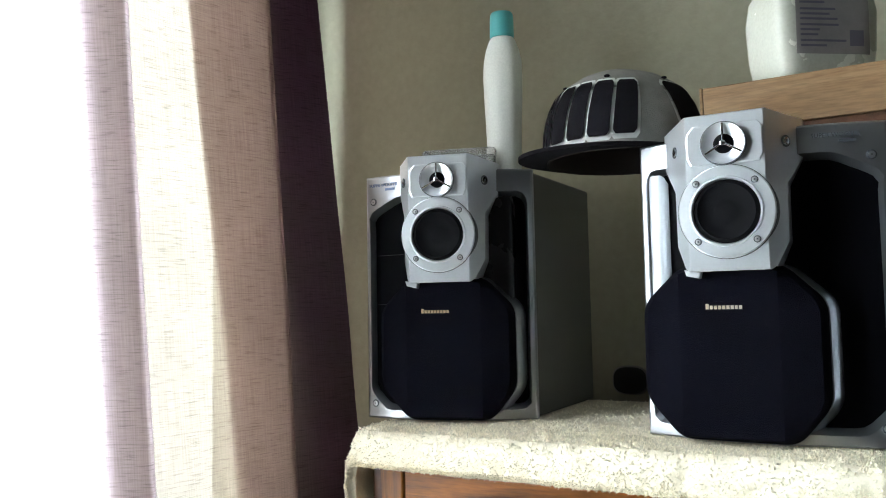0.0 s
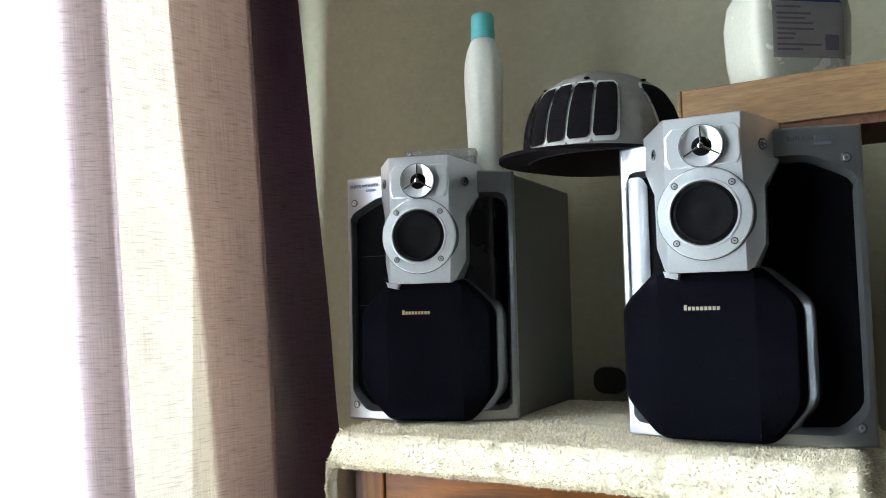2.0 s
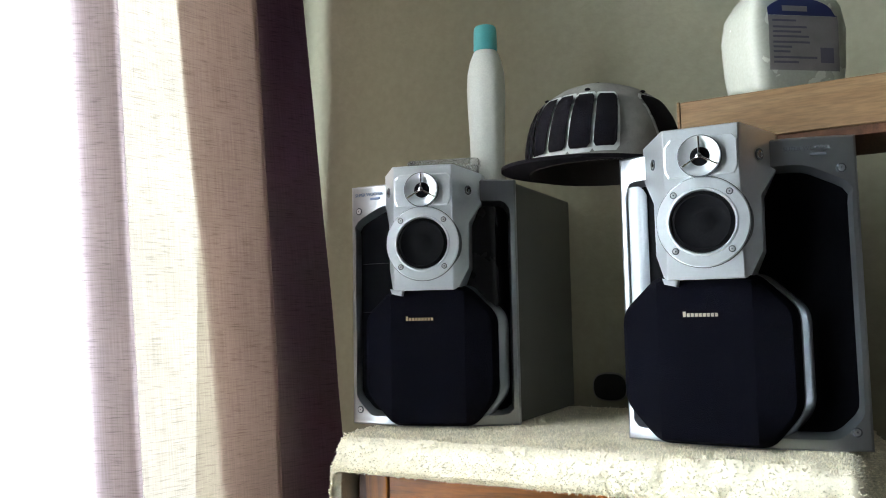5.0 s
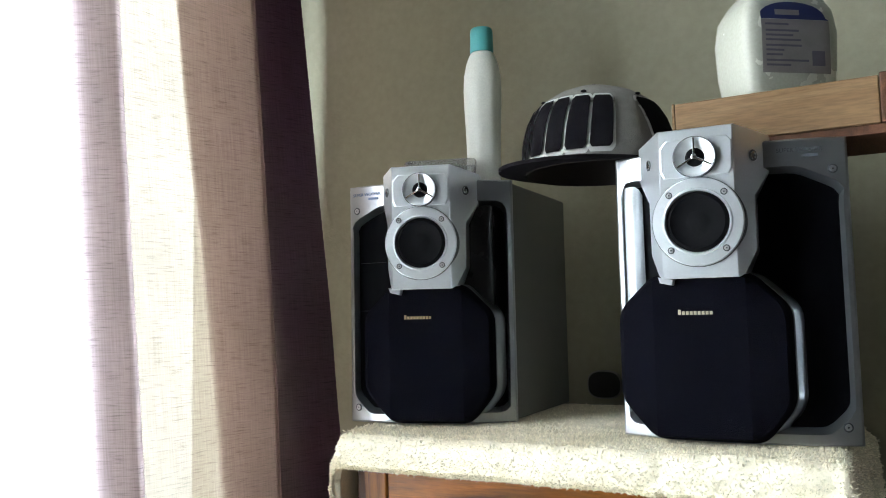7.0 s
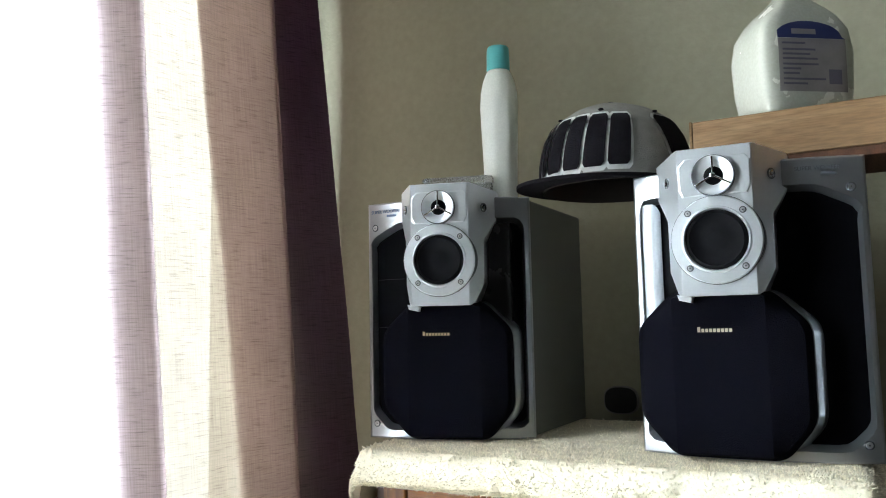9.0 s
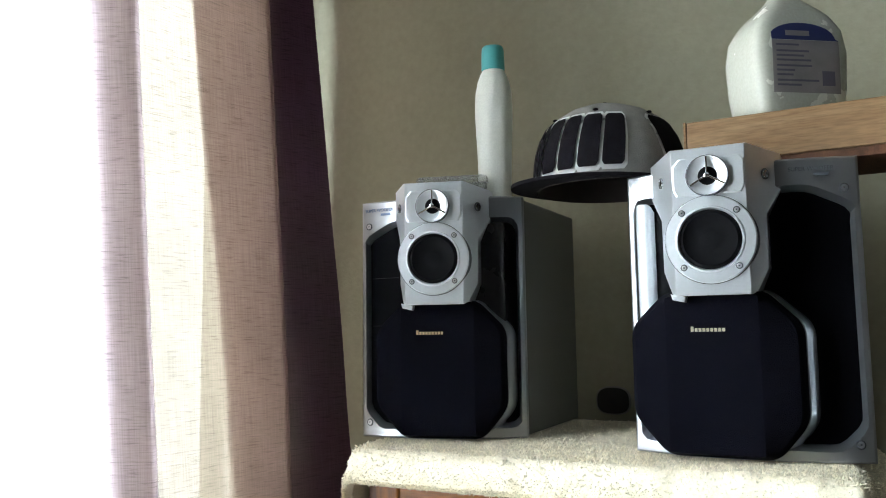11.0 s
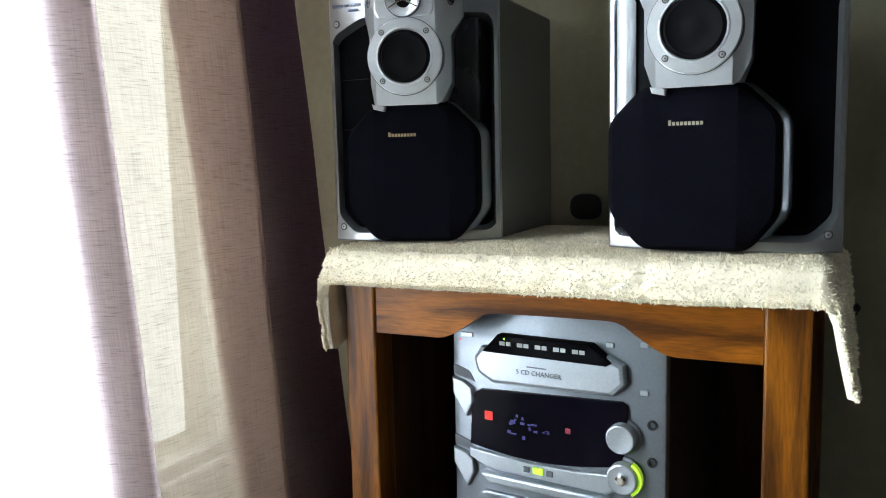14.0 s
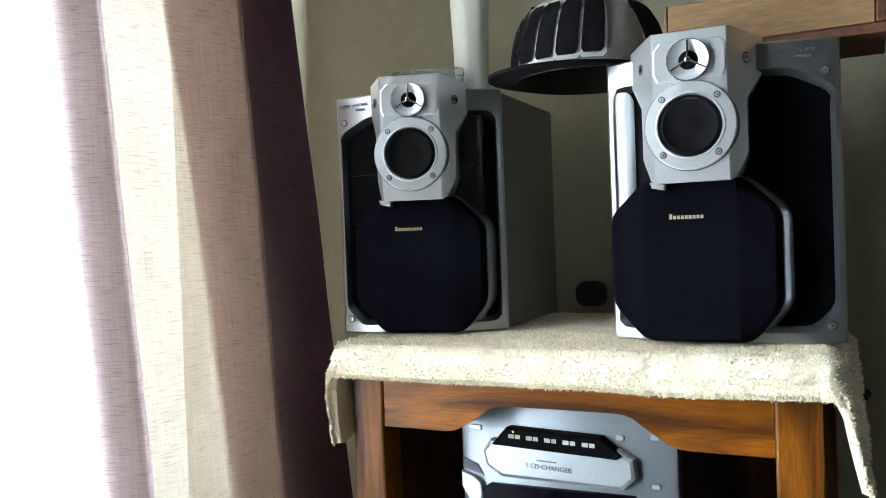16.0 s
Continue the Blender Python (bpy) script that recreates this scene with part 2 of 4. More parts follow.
# ---- building helpers ----
def mesh_of(name, bm, mat, smooth=False, angle=None):
    bmesh.ops.recalc_face_normals(bm, faces=bm.faces)
    me = bpy.data.meshes.new(name)
    if smooth:
        for f in bm.faces:
            f.smooth = True
        lim = radians(35 if angle is None else angle)
        for e in bm.edges:
            if len(e.link_faces) == 2 and e.calc_face_angle(0) > lim:
                e.smooth = False
    bm.to_mesh(me)
    bm.free()
    for m in (mat if isinstance(mat, (list, tuple)) else [mat]):
        me.materials.append(m)
    return me


def part(name, bm, mat, parent=None, label="", smooth=False, angle=None):
    ob = new(name, mesh_of(name, bm, mat, smooth, angle))
    if parent:
        ob.parent = parent
    return tagged(ob, label)


def thing(name, m, label, category, group="", kind=""):
    ob = new(name)
    ob.empty_display_size = 0.05
    ob.matrix_world = m
    return tagged(ob, label, category, group, kind)


def box(bm, x0, x1, y0, y1, z0, z1, bevel=0.0, seg=2):
    made = bmesh.ops.create_cube(bm, size=1)["verts"]
    for v in made:
        v.co = Vector(((x0 + x1) / 2 + v.co.x * (x1 - x0), (y0 + y1) / 2 + v.co.y * (y1 - y0), (z0 + z1) / 2 + v.co.z * (z1 - z0)))
    if bevel:
        edges = list({e for v in made for e in v.link_edges})
        bmesh.ops.bevel(bm, geom=edges, offset=bevel, segments=seg, affect="EDGES", profile=0.5)
    return bm


def cube(*a, **k):
    return box(bmesh.new(), *a, **k)


def ring_strip(bm, a, b, close=True):
    n = len(a)
    for i in range(n if close else n - 1):
        j = (i + 1) % n
        bm.faces.new((a[i], a[j], b[j], b[i]))


def loft(rings, cap0=True, cap1=True):
    """Closed rings of points, joined one to the next."""
    bm = bmesh.new()
    vs = [[bm.verts.new(p) for p in r] for r in rings]
    for a, b in zip(vs, vs[1:]):
        ring_strip(bm, a, b)
    if cap0:
        bm.faces.new(vs[0])
    if cap1:
        bm.faces.new(vs[-1])
    return bm


def lathe_y(profile, cx, cz, seg=40, cap0=True, cap1=True):
    """Profile of (radius, y) turned about an axis along y."""
    return loft([[(cx + r * math.cos(2 * math.pi * i / seg), y, cz + r * math.sin(2 * math.pi * i / seg)) for i in range(seg)] for r, y in profile], cap0, cap1)


def lathe_z(profile, cx=0, cy=0, seg=36, sx=1.0, sy=1.0, cap0=True, cap1=True):
    return loft([[(cx + sx * r * math.cos(2 * math.pi * i / seg), cy + sy * r * math.sin(2 * math.pi * i / seg), z) for i in range(seg)] for r, z in profile], cap0, cap1)


def rounded(x0, x1, z0, z1, r, n=5):
    """Outline of a rounded rectangle, anticlockwise."""
    pts = []
    for cx, cz, a in ((x1 - r, z1 - r, 0), (x0 + r, z1 - r, 90), (x0 + r, z0 + r, 180), (x1 - r, z0 + r, 270)):
        for i in range(n + 1):
            t = radians(a + 90 * i / n)
            pts.append((cx + r * math.cos(t), cz + r * math.sin(t)))
    return pts


def slab(outline, y0, y1, bevel=0.0):
    """An outline in x and z, from y0 (front) to y1 (back), the front edge bevelled."""
    cx = sum(p[0] for p in outline) / len(outline)
    cz = sum(p[1] for p in outline) / len(outline)
    hx = max(abs(p[0] - cx) for p in outline)
    hz = max(abs(p[1] - cz) for p in outline)
    rings = []
    if bevel:
        kx, kz = 1 - bevel / hx, 1 - bevel / hz
        rings.append([(cx + (x - cx) * kx, y0, cz + (z - cz) * kz) for x, z in outline])
        kx, kz = 1 - 0.3 * bevel / hx, 1 - 0.3 * bevel / hz
        rings.append([(cx + (x - cx) * kx, y0 + 0.3 * bevel, cz + (z - cz) * kz) for x, z in outline])
    rings += [[(x, y0 + bevel, z) for x, z in outline], [(x, y1, z) for x, z in outline]]
    return loft(rings)


def lettering(name, text, size, m, mat, parent, depth=0.0003):
    cu = bpy.data.curves.new(name, "FONT")
    cu.body, cu.size, cu.extrude = text, size, depth
    tmp = new(name + "_tmp", cu)
    bpy.context.view_layer.update()
    me = bpy.data.meshes.new_from_object(tmp.evaluated_get(bpy.context.evaluated_depsgraph_get()))
    bpy.data.objects.remove(tmp)
    me.materials.clear()
    me.materials.append(mat)
    ob = new(name, me)
    ob.parent, ob.matrix_local = parent, m
    return ob


# ---- the room ----
XL, YB, XR, YF, ZC = -0.90, 1.33, 3.2, -2.8, 2.4
WY0, WY1, WZ0, WZ1 = -0.18, 1.23, 0.175, 1.68       # the window's opening


def setting(name, bm, mat, label, category):
    return tagged(part(name, bm, mat), label, category, kind="structure")


setting("floor", cube(XL - 0.2, XR + 0.2, YF - 0.2, YB + 0.2, -0.1, 0.0), CARPET, "brown carpeted floor", "floor")
setting("ceiling", cube(XL - 0.2, XR + 0.2, YF - 0.2, YB + 0.2, ZC, ZC + 0.1), CEILING, "off-white painted ceiling", "ceiling")
setting("wall_north", cube(XL - 0.2, 0.50, YB, YB + 0.15, 0, ZC), PLASTER, "grey-beige painted plaster wall", "wall")
# out of view: dark walls added to dim reflections in the silver
setting("wall_north_2", cube(0.50, XR + 0.2, YB, YB + 0.15, 0, ZC), PLASTER_DIMMED, "unseen plaster wall, darkened to cut bounce and reflections", "wall")
setting("wall_east", cube(XR, XR + 0.15, YF, YB, 0, ZC), PLASTER_DIMMED, "unseen plaster wall, darkened to cut bounce and reflections", "wall")
setting("wall_south", cube(XL - 0.2, XR + 0.2, YF - 0.15, YF, 0, ZC), PLASTER_DIMMED, "unseen plaster wall, darkened to cut bounce and reflections", "wall")
bm = bmesh.new()
for y0, y1, z0, z1 in ((YF, WY0, 0, ZC), (WY1, YB, 0, ZC), (WY0, WY1, 0, WZ0), (WY0, WY1, WZ1, ZC)):
    box(bm, XL - 0.15, XL, y0, y1, z0, z1)
setting("wall_west", bm, PLASTER, "grey-beige plaster wall with a window opening", "wall")
win = thing("window_1", Matrix.Identity(4), "white-framed window glaring with daylight", "window", kind="structure")
for y0, y1, z0, z1 in ((WY0, WY1, WZ0, WZ0 + 0.018), (WY0, WY1, WZ1 - 0.05, WZ1), (WY0, WY0 + 0.05, WZ0 + 0.018, WZ1 - 0.05), (WY1 - 0.05, WY1, WZ0 + 0.018, WZ1 - 0.05)):
    part("window_frame", cube(XL - 0.05, XL - 0.01, y0, y1, z0, z1, bevel=0.004), WHITE_PAINT, win)
pane = part("pane", cube(XL - 0.034, XL - 0.028, WY0 + 0.05, WY1 - 0.05, WZ0 + 0.018, WZ1 - 0.05), GLASS, win)
pane.visible_shadow = False
part("window_sill", cube(XL + 0.001, XL + 0.022, WY0 - 0.03, WY1 + 0.03, WZ0 - 0.03, WZ0 + 0.004, bevel=0.006), WHITE_PAINT, win)


# ---- curtain ----
def curtain(line, mat, label, seed):
    """One linen sheet along a folded line in plan: x, y at height 0.8, slant per metre."""
    fine = []
    for i in range(len(line) - 1):
        p = [line[max(0, min(len(line) - 1, i + k))] for k in (-1, 0, 1, 2)]
        for k in range(6):
            t = k / 6
            w = (-0.5 * t + t * t - 0.5 * t ** 3, 1 - 2.5 * t * t + 1.5 * t ** 3, 0.5 * t + 2 * t * t - 1.5 * t ** 3, -0.5 * t * t + 0.5 * t ** 3)
            fine.append([sum(w[j] * p[j][c] for j in range(4)) for c in range(3)])
    fine.append(list(line[-1]))
    rows = 70
    bm = bmesh.new()
    uv = bm.loops.layers.uv.new("UVMap")
    grid, coords = [], {}
    lengths = [0]
    for a, b in zip(fine, fine[1:]):
        lengths.append(lengths[-1] + math.hypot(a[0] - b[0], a[1] - b[1]))
    for j in range(rows + 1):
        z = 0.012 + 2.05 * j / rows
        row = []
        for i, (x, y, s) in enumerate(fine):
            w = 0.004 * noise.noise((y * 7, z * 2.2, seed)) + 0.002 * noise.noise((y * 30, z * 6, seed + 6))
            yy = y + s * (0.8 - z)
            v = bm.verts.new((max(XL + 0.035, x + w), yy, z))
            coords[v] = (lengths[i], z)
            row.append(v)
        grid.append(row)
    for a, b in zip(grid, grid[1:]):
        for i in range(len(a) - 1):
            f = bm.faces.new((a[i], a[i + 1], b[i + 1], b[i]))
            f.smooth = True
            for lp in f.loops:
                lp[uv].uv = coords[lp.vert]
    ob = part("curtain", bm, mat, smooth=True, angle=80)
    return tagged(ob, label, "curtain", "curtains at the window")


curtain([(-0.722, 0.655, 0.08), (-0.719, 0.675, 0.08), (-0.713, 0.693, 0.08), (-0.703, 0.708, 0.08), (-0.689, 0.719, 0.08), (-0.672, 0.728, 0.08), (-0.660, 0.734, 0.081), (-0.652, 0.738, 0.082), (-0.654, 0.745, 0.082)],
        LINING, "mauve-brown linen curtain edge glowing beside the bare window", 3.0)
curtain([(-0.704, 0.722, 0.084), (-0.692, 0.742, 0.084), (-0.678, 0.785, 0.09), (-0.668, 0.835, 0.10), (-0.655, 0.880, 0.09), (-0.643, 0.920, 0.08),
         (-0.638, 0.944, 0.078), (-0.644, 0.952, 0.078), (-0.654, 0.948, 0.078), (-0.658, 0.956, 0.082), (-0.652, 0.972, 0.09), (-0.638, 1.000, 0.12),
         (-0.625, 1.034, 0.145), (-0.623, 1.043, 0.146), (-0.632, 1.042, 0.146), (-0.650, 1.004, 0.12)],
        CURTAIN, "mauve-brown linen curtain with a dark purple outer fold", 5.0)
# added sheet: dims the curtain where wall, not window, lies behind it
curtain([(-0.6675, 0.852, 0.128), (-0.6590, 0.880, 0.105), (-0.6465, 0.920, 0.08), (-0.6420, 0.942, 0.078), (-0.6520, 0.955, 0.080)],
        DIMMING_SHEET, "mauve sheet added behind the outer curtain to dim its right part", 5.0)
curtain([(-0.676, 0.940, 0.085), (-0.668, 0.966, 0.09), (-0.660, 1.005, 0.12), (-0.648, 1.042, 0.146), (-0.656, 1.050, 0.147),
         (-0.672, 1.015, 0.13), (-0.688, 0.960, 0.085), (-0.698, 0.948, 0.085), (-0.702, 0.960, 0.09), (-0.688, 1.015, 0.13), (-0.672, 1.055, 0.148), (-0.680, 1.062, 0.148),
         (-0.700, 1.020, 0.13), (-0.716, 0.960, 0.09), (-0.726, 0.955, 0.09), (-0.712, 1.020, 0.12), (-0.695, 1.068, 0.148), (-0.730, 1.100, 0.14), (-0.790, 1.170, 0.09), (-0.862, 1.270, 0.02)],
        GATHERED, "gathered dark mauve linen curtain behind the outer fold", 9.0)


curtain([(-0.735, 0.380, 0.05), (-0.722, 0.430, 0.05), (-0.738, 0.480, 0.055), (-0.720, 0.530, 0.06), (-0.732, 0.580, 0.06), (-0.716, 0.630, 0.07), (-0.724, 0.680, 0.08), (-0.712, 0.732, 0.08)],
        SHEER, "white sheer curtain glaring with daylight", 12.0)


# ---- end table ----
TX0, TX1, TY0, TY1, TZ = -0.519, -0.0055, 0.964, 1.30, 0.548
LEG = 0.0415
table = thing("end_table", pose(0, 0, 0), "orange-brown oak end table with an arched front rail", "table")
part("tabletop", cube(TX0 - 0.006, TX1 + 0.006, TY0 - 0.006, TY1, TZ - 0.018, TZ, bevel=0.005), OAK_X, table)
for x0, y0 in ((TX0, TY0), (TX1 - LEG, TY0), (TX0, TY1 - LEG), (TX1 - LEG + 0.012, TY1 - LEG)):
    part("leg", cube(x0, x0 + LEG, y0, y0 + LEG, 0, TZ - 0.0185, bevel=0.003), OAK_Z, table)


def apron():
    x0, x1 = TX0 + LEG + 0.0006, TX1 - LEG - 0.0006
    zb, za, zt = 0.456, 0.4870, TZ - 0.0185
    n = 48
    low = []
    for i in range(n + 1):
        t = i / n
        x = x0 + (x1 - x0) * t
        d = (min(t, 1 - t) - 0.19) / 0.16
        k = max(0.0, min(1.0, d))
        low.append((x, zb + (za - zb) * (k * k * (3 - 2 * k)) + (0.002 * math.sin(math.pi * t) if 0.3 < t < 0.7 else 0)))
    bm = bmesh.new()
    f = [[bm.verts.new((x, y, z)) for x, z in low] for y in (TY0 + 0.003, TY0 + 0.021)]
    t = [[bm.verts.new((x, y, zt)) for x, z in low] for y in (TY0 + 0.003, TY0 + 0.021)]
    for i in range(n):
        bm.faces.new((f[0][i], f[0][i + 1], t[0][i + 1], t[0][i]))
        bm.faces.new((f[1][i + 1], f[1][i], t[1][i], t[1][i + 1]))
        bm.faces.new((f[0][i + 1], f[0][i], f[1][i], f[1][i + 1]))
        bm.faces.new((t[0][i], t[0][i + 1], t[1][i + 1], t[1][i]))
    for i in (0, n):
        bm.faces.new((f[0][i], t[0][i], t[1][i], f[1][i]))
    return bm


part("apron", apron(), OAK_X, table, "arched oak front rail")
# inner panels and shelf, with the shade under the top painted in
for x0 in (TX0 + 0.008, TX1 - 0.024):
    part("side_panel", cube(x0, x0 + 0.016, TY0 + LEG + 0.0006, TY1 - LEG - 0.0006, 0.10, TZ - 0.0185), OAK_SHADED, table)
part("back_panel", cube(TX0 + LEG + 0.0006, TX1 - LEG + 0.010, TY1 - 0.018, TY1 - 0.006, 0.10, TZ - 0.0185), OAK_SHADED, table)
part("shelf", cube(TX0 + LEG + 0.0006, TX1 - LEG - 0.0006, TY0 + 0.006, TY1 - 0.019, 0.130, 0.150, bevel=0.002), OAK_SHADED, table)


# ---- towel ----
def towel():
    """Thick terry sheet over the table, short at the front, longer over both ends."""
    z0, th = TZ + 0.001, 0.0095
    xl, xr, yf, yb = TX0 - 0.002, TX1 + 0.004, TY0 - 0.014, TY1 - 0.004
    hang_side, hang_front = 0.115, 0.034
    us = np.arange(-hang_side, (xr - xl) + hang_side + 0.002, 0.005)
    vs = np.arange(-hang_front, (yb - yf) + 0.002, 0.005)
    W = xr - xl

    def at(u, v, lift):
        over_l, over_r, over_f = max(0, -u), max(0, u - W), max(0, -v)
        x = xl + min(max(u, 0), W)
        y = yf + max(v, 0)
        z = z0
        nx, ny, nz = 0.0, 0.0, 1.0
        side = max(over_l, over_r)
        if side > 0:
            s = -1 if over_l > 0 else 1
            a = min(1.0, side / 0.02)
            out = ((0.006 + 0.020 * (side / hang_side) ** 1.3) if s > 0 else (0.002 + 0.005 * math.sin(side * 26))) * a
            x += s * out
            z -= max(0.0, side - 0.004) * (1 - 0.8 * min(1.0, max(v, 0) / (yb - yf)))
            nx, nz = s * a, 1 - a
        if over_f > 0:
            a = min(1.0, over_f / 0.014)
            k = 1.0 if side == 0 else max(0.0, 1 - side / 0.05)
            y -= 0.007 * a
            z -= max(0.0, over_f - 0.003) * k
            ny, nz = -a, nz * (1 - a)
        elif v < 0.02:
            z -= 0.0025 * (1 - v / 0.02)
        wob = 0.0026 * noise.noise((u * 18, v * 18, 1.0)) + 0.0030 * noise.noise((u * 75, v * 75, 5.0))
        flat = 0.35 if (side == 0 and over_f == 0) else 1.0
        n = Vector((nx, ny, nz)).normalized()
        p = Vector((x, y, z)) + n * (lift + wob * flat * (1 if lift > 0.004 else 0))
        if over_f > 0 and side == 0:
            p.z += 0.004 * noise.noise((u * 9, 4.0, 2.0)) * over_f / hang_front
        return p, n

    bm = bmesh.new()
    top = [[bm.verts.new(at(u, v, th)[0]) for u in us] for v in vs]
    low = [[bm.verts.new(at(u, v, 0.0)[0]) for u in us] for v in vs]
    nu, nv = len(us), len(vs)
    for j in range(nv - 1):
        for i in range(nu - 1):
            bm.faces.new((top[j][i], top[j][i + 1], top[j + 1][i + 1], top[j + 1][i]))
            bm.faces.new((low[j][i], low[j + 1][i], low[j + 1][i + 1], low[j][i + 1]))
    for j in range(nv - 1):
        for i in (0, nu - 1):
            bm.faces.new((top[j][i], top[j + 1][i], low[j + 1][i], low[j][i]))
    for i in range(nu - 1):
        for j in (0, nv - 1):
            bm.faces.new((top[j][i], top[j][i + 1], low[j][i + 1], low[j][i]))
    ob = tagged(part("towel", bm, TOWELLING, smooth=True, angle=80), "thick cream terry towel draped over the end table", "towel")
    rnd = random.Random(4)
    verts, faces = [], []
    for _ in range(42000):
        u = rnd.uniform(us[0], us[-1])
        v = us[0] * 0 + (rnd.uniform(-hang_front, 0.12) if rnd.random() < 0.72 else rnd.uniform(0.12, vs[-1]))
        if rnd.random() < 0.12:
            v = -hang_front + rnd.uniform(0, 0.004)
        p, n = at(u, v, th - 0.001)
        if n.z > 0.9 and v > 0.06 and rnd.random() < 0.4:
            continue
        h = rnd.uniform(0.0018, 0.0042)
        d = (n + Vector((rnd.uniform(-.8, .8), rnd.uniform(-.8, .8), rnd.uniform(-.9, .5)))).normalized()
        a = d.orthogonal().normalized() * rnd.uniform(0.0006, 0.0011)
        b = d.cross(a)
        q = p + d * h
        k = len(verts)
        verts += [p + a, p - a * 0.5 + b * 0.87, p - a * 0.5 - b * 0.87, q + a * 0.5, q - a * 0.3]
        faces += [(k, k + 1, k + 3), (k + 1, k + 4, k + 3), (k + 1, k + 2, k + 4), (k + 2, k, k + 3), (k + 2, k + 3, k + 4)]
    me = bpy.data.meshes.new("terry_nap")
    me.from_pydata(verts, [], faces)
    me.materials.append(TERRY)
    pile = new("terry_nap", me)
    pile.parent = ob
    tagged(pile, kind="stuff")


towel()
TOP = TZ + 0.012          # what stands on the towel


# ---- loudspeakers ----
def loudspeaker(m, width, centre, woofer, mirror, flare, label):
    """Front in the plane y = 0, facing -y; x from the near left corner, z from the base."""
    H, D = 0.300, 0.215
    sp = thing("loudspeaker", m, label, "speaker", "pair of loudspeakers")
    bm = cube(0.002, width - 0.002, 0.014, D, 0.0005, H - 0.001, bevel=0.003)
    for v in bm.verts:
        if v.co.x > width / 2:
            v.co.x += flare * (v.co.y - 0.014) / (D - 0.014)
    part("cabinet", bm, CABINET, sp, "dark grey vinyl cabinet")
    # silver baffle, bowed forward in the middle, with a rounded opening
    cx, cz = width / 2, 0.1455
    def bow(x):
        return -0.022 * (1 - min(1.0, abs((x - cx) / (width / 2))) ** 2.2)
    def turn(x):
        u = (x - cx) / (width / 2)
        return math.degrees(math.atan(0.0484 * math.copysign(abs(u) ** 1.2, u) / (width / 2)))
    def around(pts, n=112):
        pts = [Vector(p) for p in pts]
        legs = [(pts[(k + 1) % len(pts)] - p).length for k, p in enumerate(pts)]
        out, total = [], sum(legs)
        for k in range(n):
            d, e = total * k / n, 0
            while d > legs[e]:
                d -= legs[e]
                e += 1
            out.append(pts[e].lerp(pts[(e + 1) % len(pts)], d / max(1e-9, legs[e])))
        return out
    side = (lambda x: width - x) if mirror else (lambda x: x)
    corners = [(side(0.0045), 0.248), (side(0.0055), 0.244), (side(0.0055), 0.036), (side(0.0085), 0.029), (side(0.0250), 0.0125), (side(0.0320), 0.0105),
               (side(width - 0.014), 0.0125), (side(width - 0.0065), 0.020), (side(width - 0.0060), 0.262), (side(width - 0.0130), 0.2735),
               (side(0.050), 0.2730), (side(0.042), 0.2715), (side(0.0100), 0.2560)]
    hole = around(corners)
    outer = []
    for p in hole:
        d = p - Vector((cx, cz))
        k = min((width / 2) / max(1e-9, abs(d.x)), ((H - cz) if d.y > 0 else cz) / max(1e-9, abs(d.y)))
        outer.append(Vector((cx, cz)) + d * k)
    for c in ((0, 0), (0, H), (width, 0), (width, H)):
        k = min(range(len(outer)), key=lambda q: (outer[q] - Vector(c)).length)
        outer[k] = Vector(c)
    bm = bmesh.new()
    def rim(pts, y, g=0.0, k=1.0):
        r = []
        for p in pts:
            x, z = cx + (p.x - cx) * k, cz + (p.y - cz) * k
            x, z = min(max(x, g), width - g), min(max(z, g), H - g)
            r.append(bm.verts.new((x, y + bow(x), z)))
        return r
    o0, o1 = rim(outer, 0.0, 0.002), rim(outer, 0.002)
    o2 = [bm.verts.new((p.x, 0.0138, p.y)) for p in outer]
    h0, h1, h2 = rim(hole, 0.0), rim(hole, 0.004, 0, 0.988), rim(hole, 0.0135, 0, 0.955)
    ring_strip(bm, o0, h0), ring_strip(bm, o0, o1), ring_strip(bm, o1, o2), ring_strip(bm, h0, h1), ring_strip(bm, h1, h2)
    part("baffle", bm, BAFFLE, sp, "silver front panel", smooth=True, angle=30)
    bm = bmesh.new()
    x0, x1, z0, z1 = 0.008, width - 0.008, 0.014, 0.270
    g = [[bm.verts.new((x0 + (x1 - x0) * a / 24, 0.0128 + bow(x0 + (x1 - x0) * a / 24), z0 + (z1 - z0) * b)) for b in (0, 1)] for a in range(25)]
    for a, b in zip(g, g[1:]):
        bm.faces.new((a[0], b[0], b[1], a[1]))
    part("recess", bm, GLOSS_BLACK, sp, "glossy black recess", smooth=True)
    # sloping silver cheek down the inner side of the recess
    bm = bmesh.new()
    g = []
    if mirror:
        prof = ((0.0062, 0.0128), (0.0068, 0.0075), (0.0095, 0.0030), (0.0135, 0.0004), (0.0180, 0.0000), (0.0225, 0.0018), (0.0262, 0.0056), (0.0285, 0.0128))
    else:
        prof = ((width - 0.0230, 0.0128), (width - 0.0236, 0.0040), (width - 0.0250, 0.0022), (width - 0.0330, 0.0016), (width - 0.0450, 0.0040), (width - 0.0600, 0.0128))
    for x, y in prof:
        e = 0.010 if y > 0.01 else (0.004 if y > 0.003 else 0.001)
        g.append([bm.verts.new((x, y + bow(x), z)) for z in (0.030 + e, 0.045, 0.252, 0.2685 - e)])
    for a, b in zip(g, g[1:]):
        for k in range(3):
            bm.faces.new((a[k], b[k], b[k + 1], a[k + 1]))
    part("cheek", bm, CHEEK_SILVER if mirror else CHEEK_BLACK, sp, "rounded silver cheek" if mirror else "sloping glossy black cheek", smooth=True, angle=40)
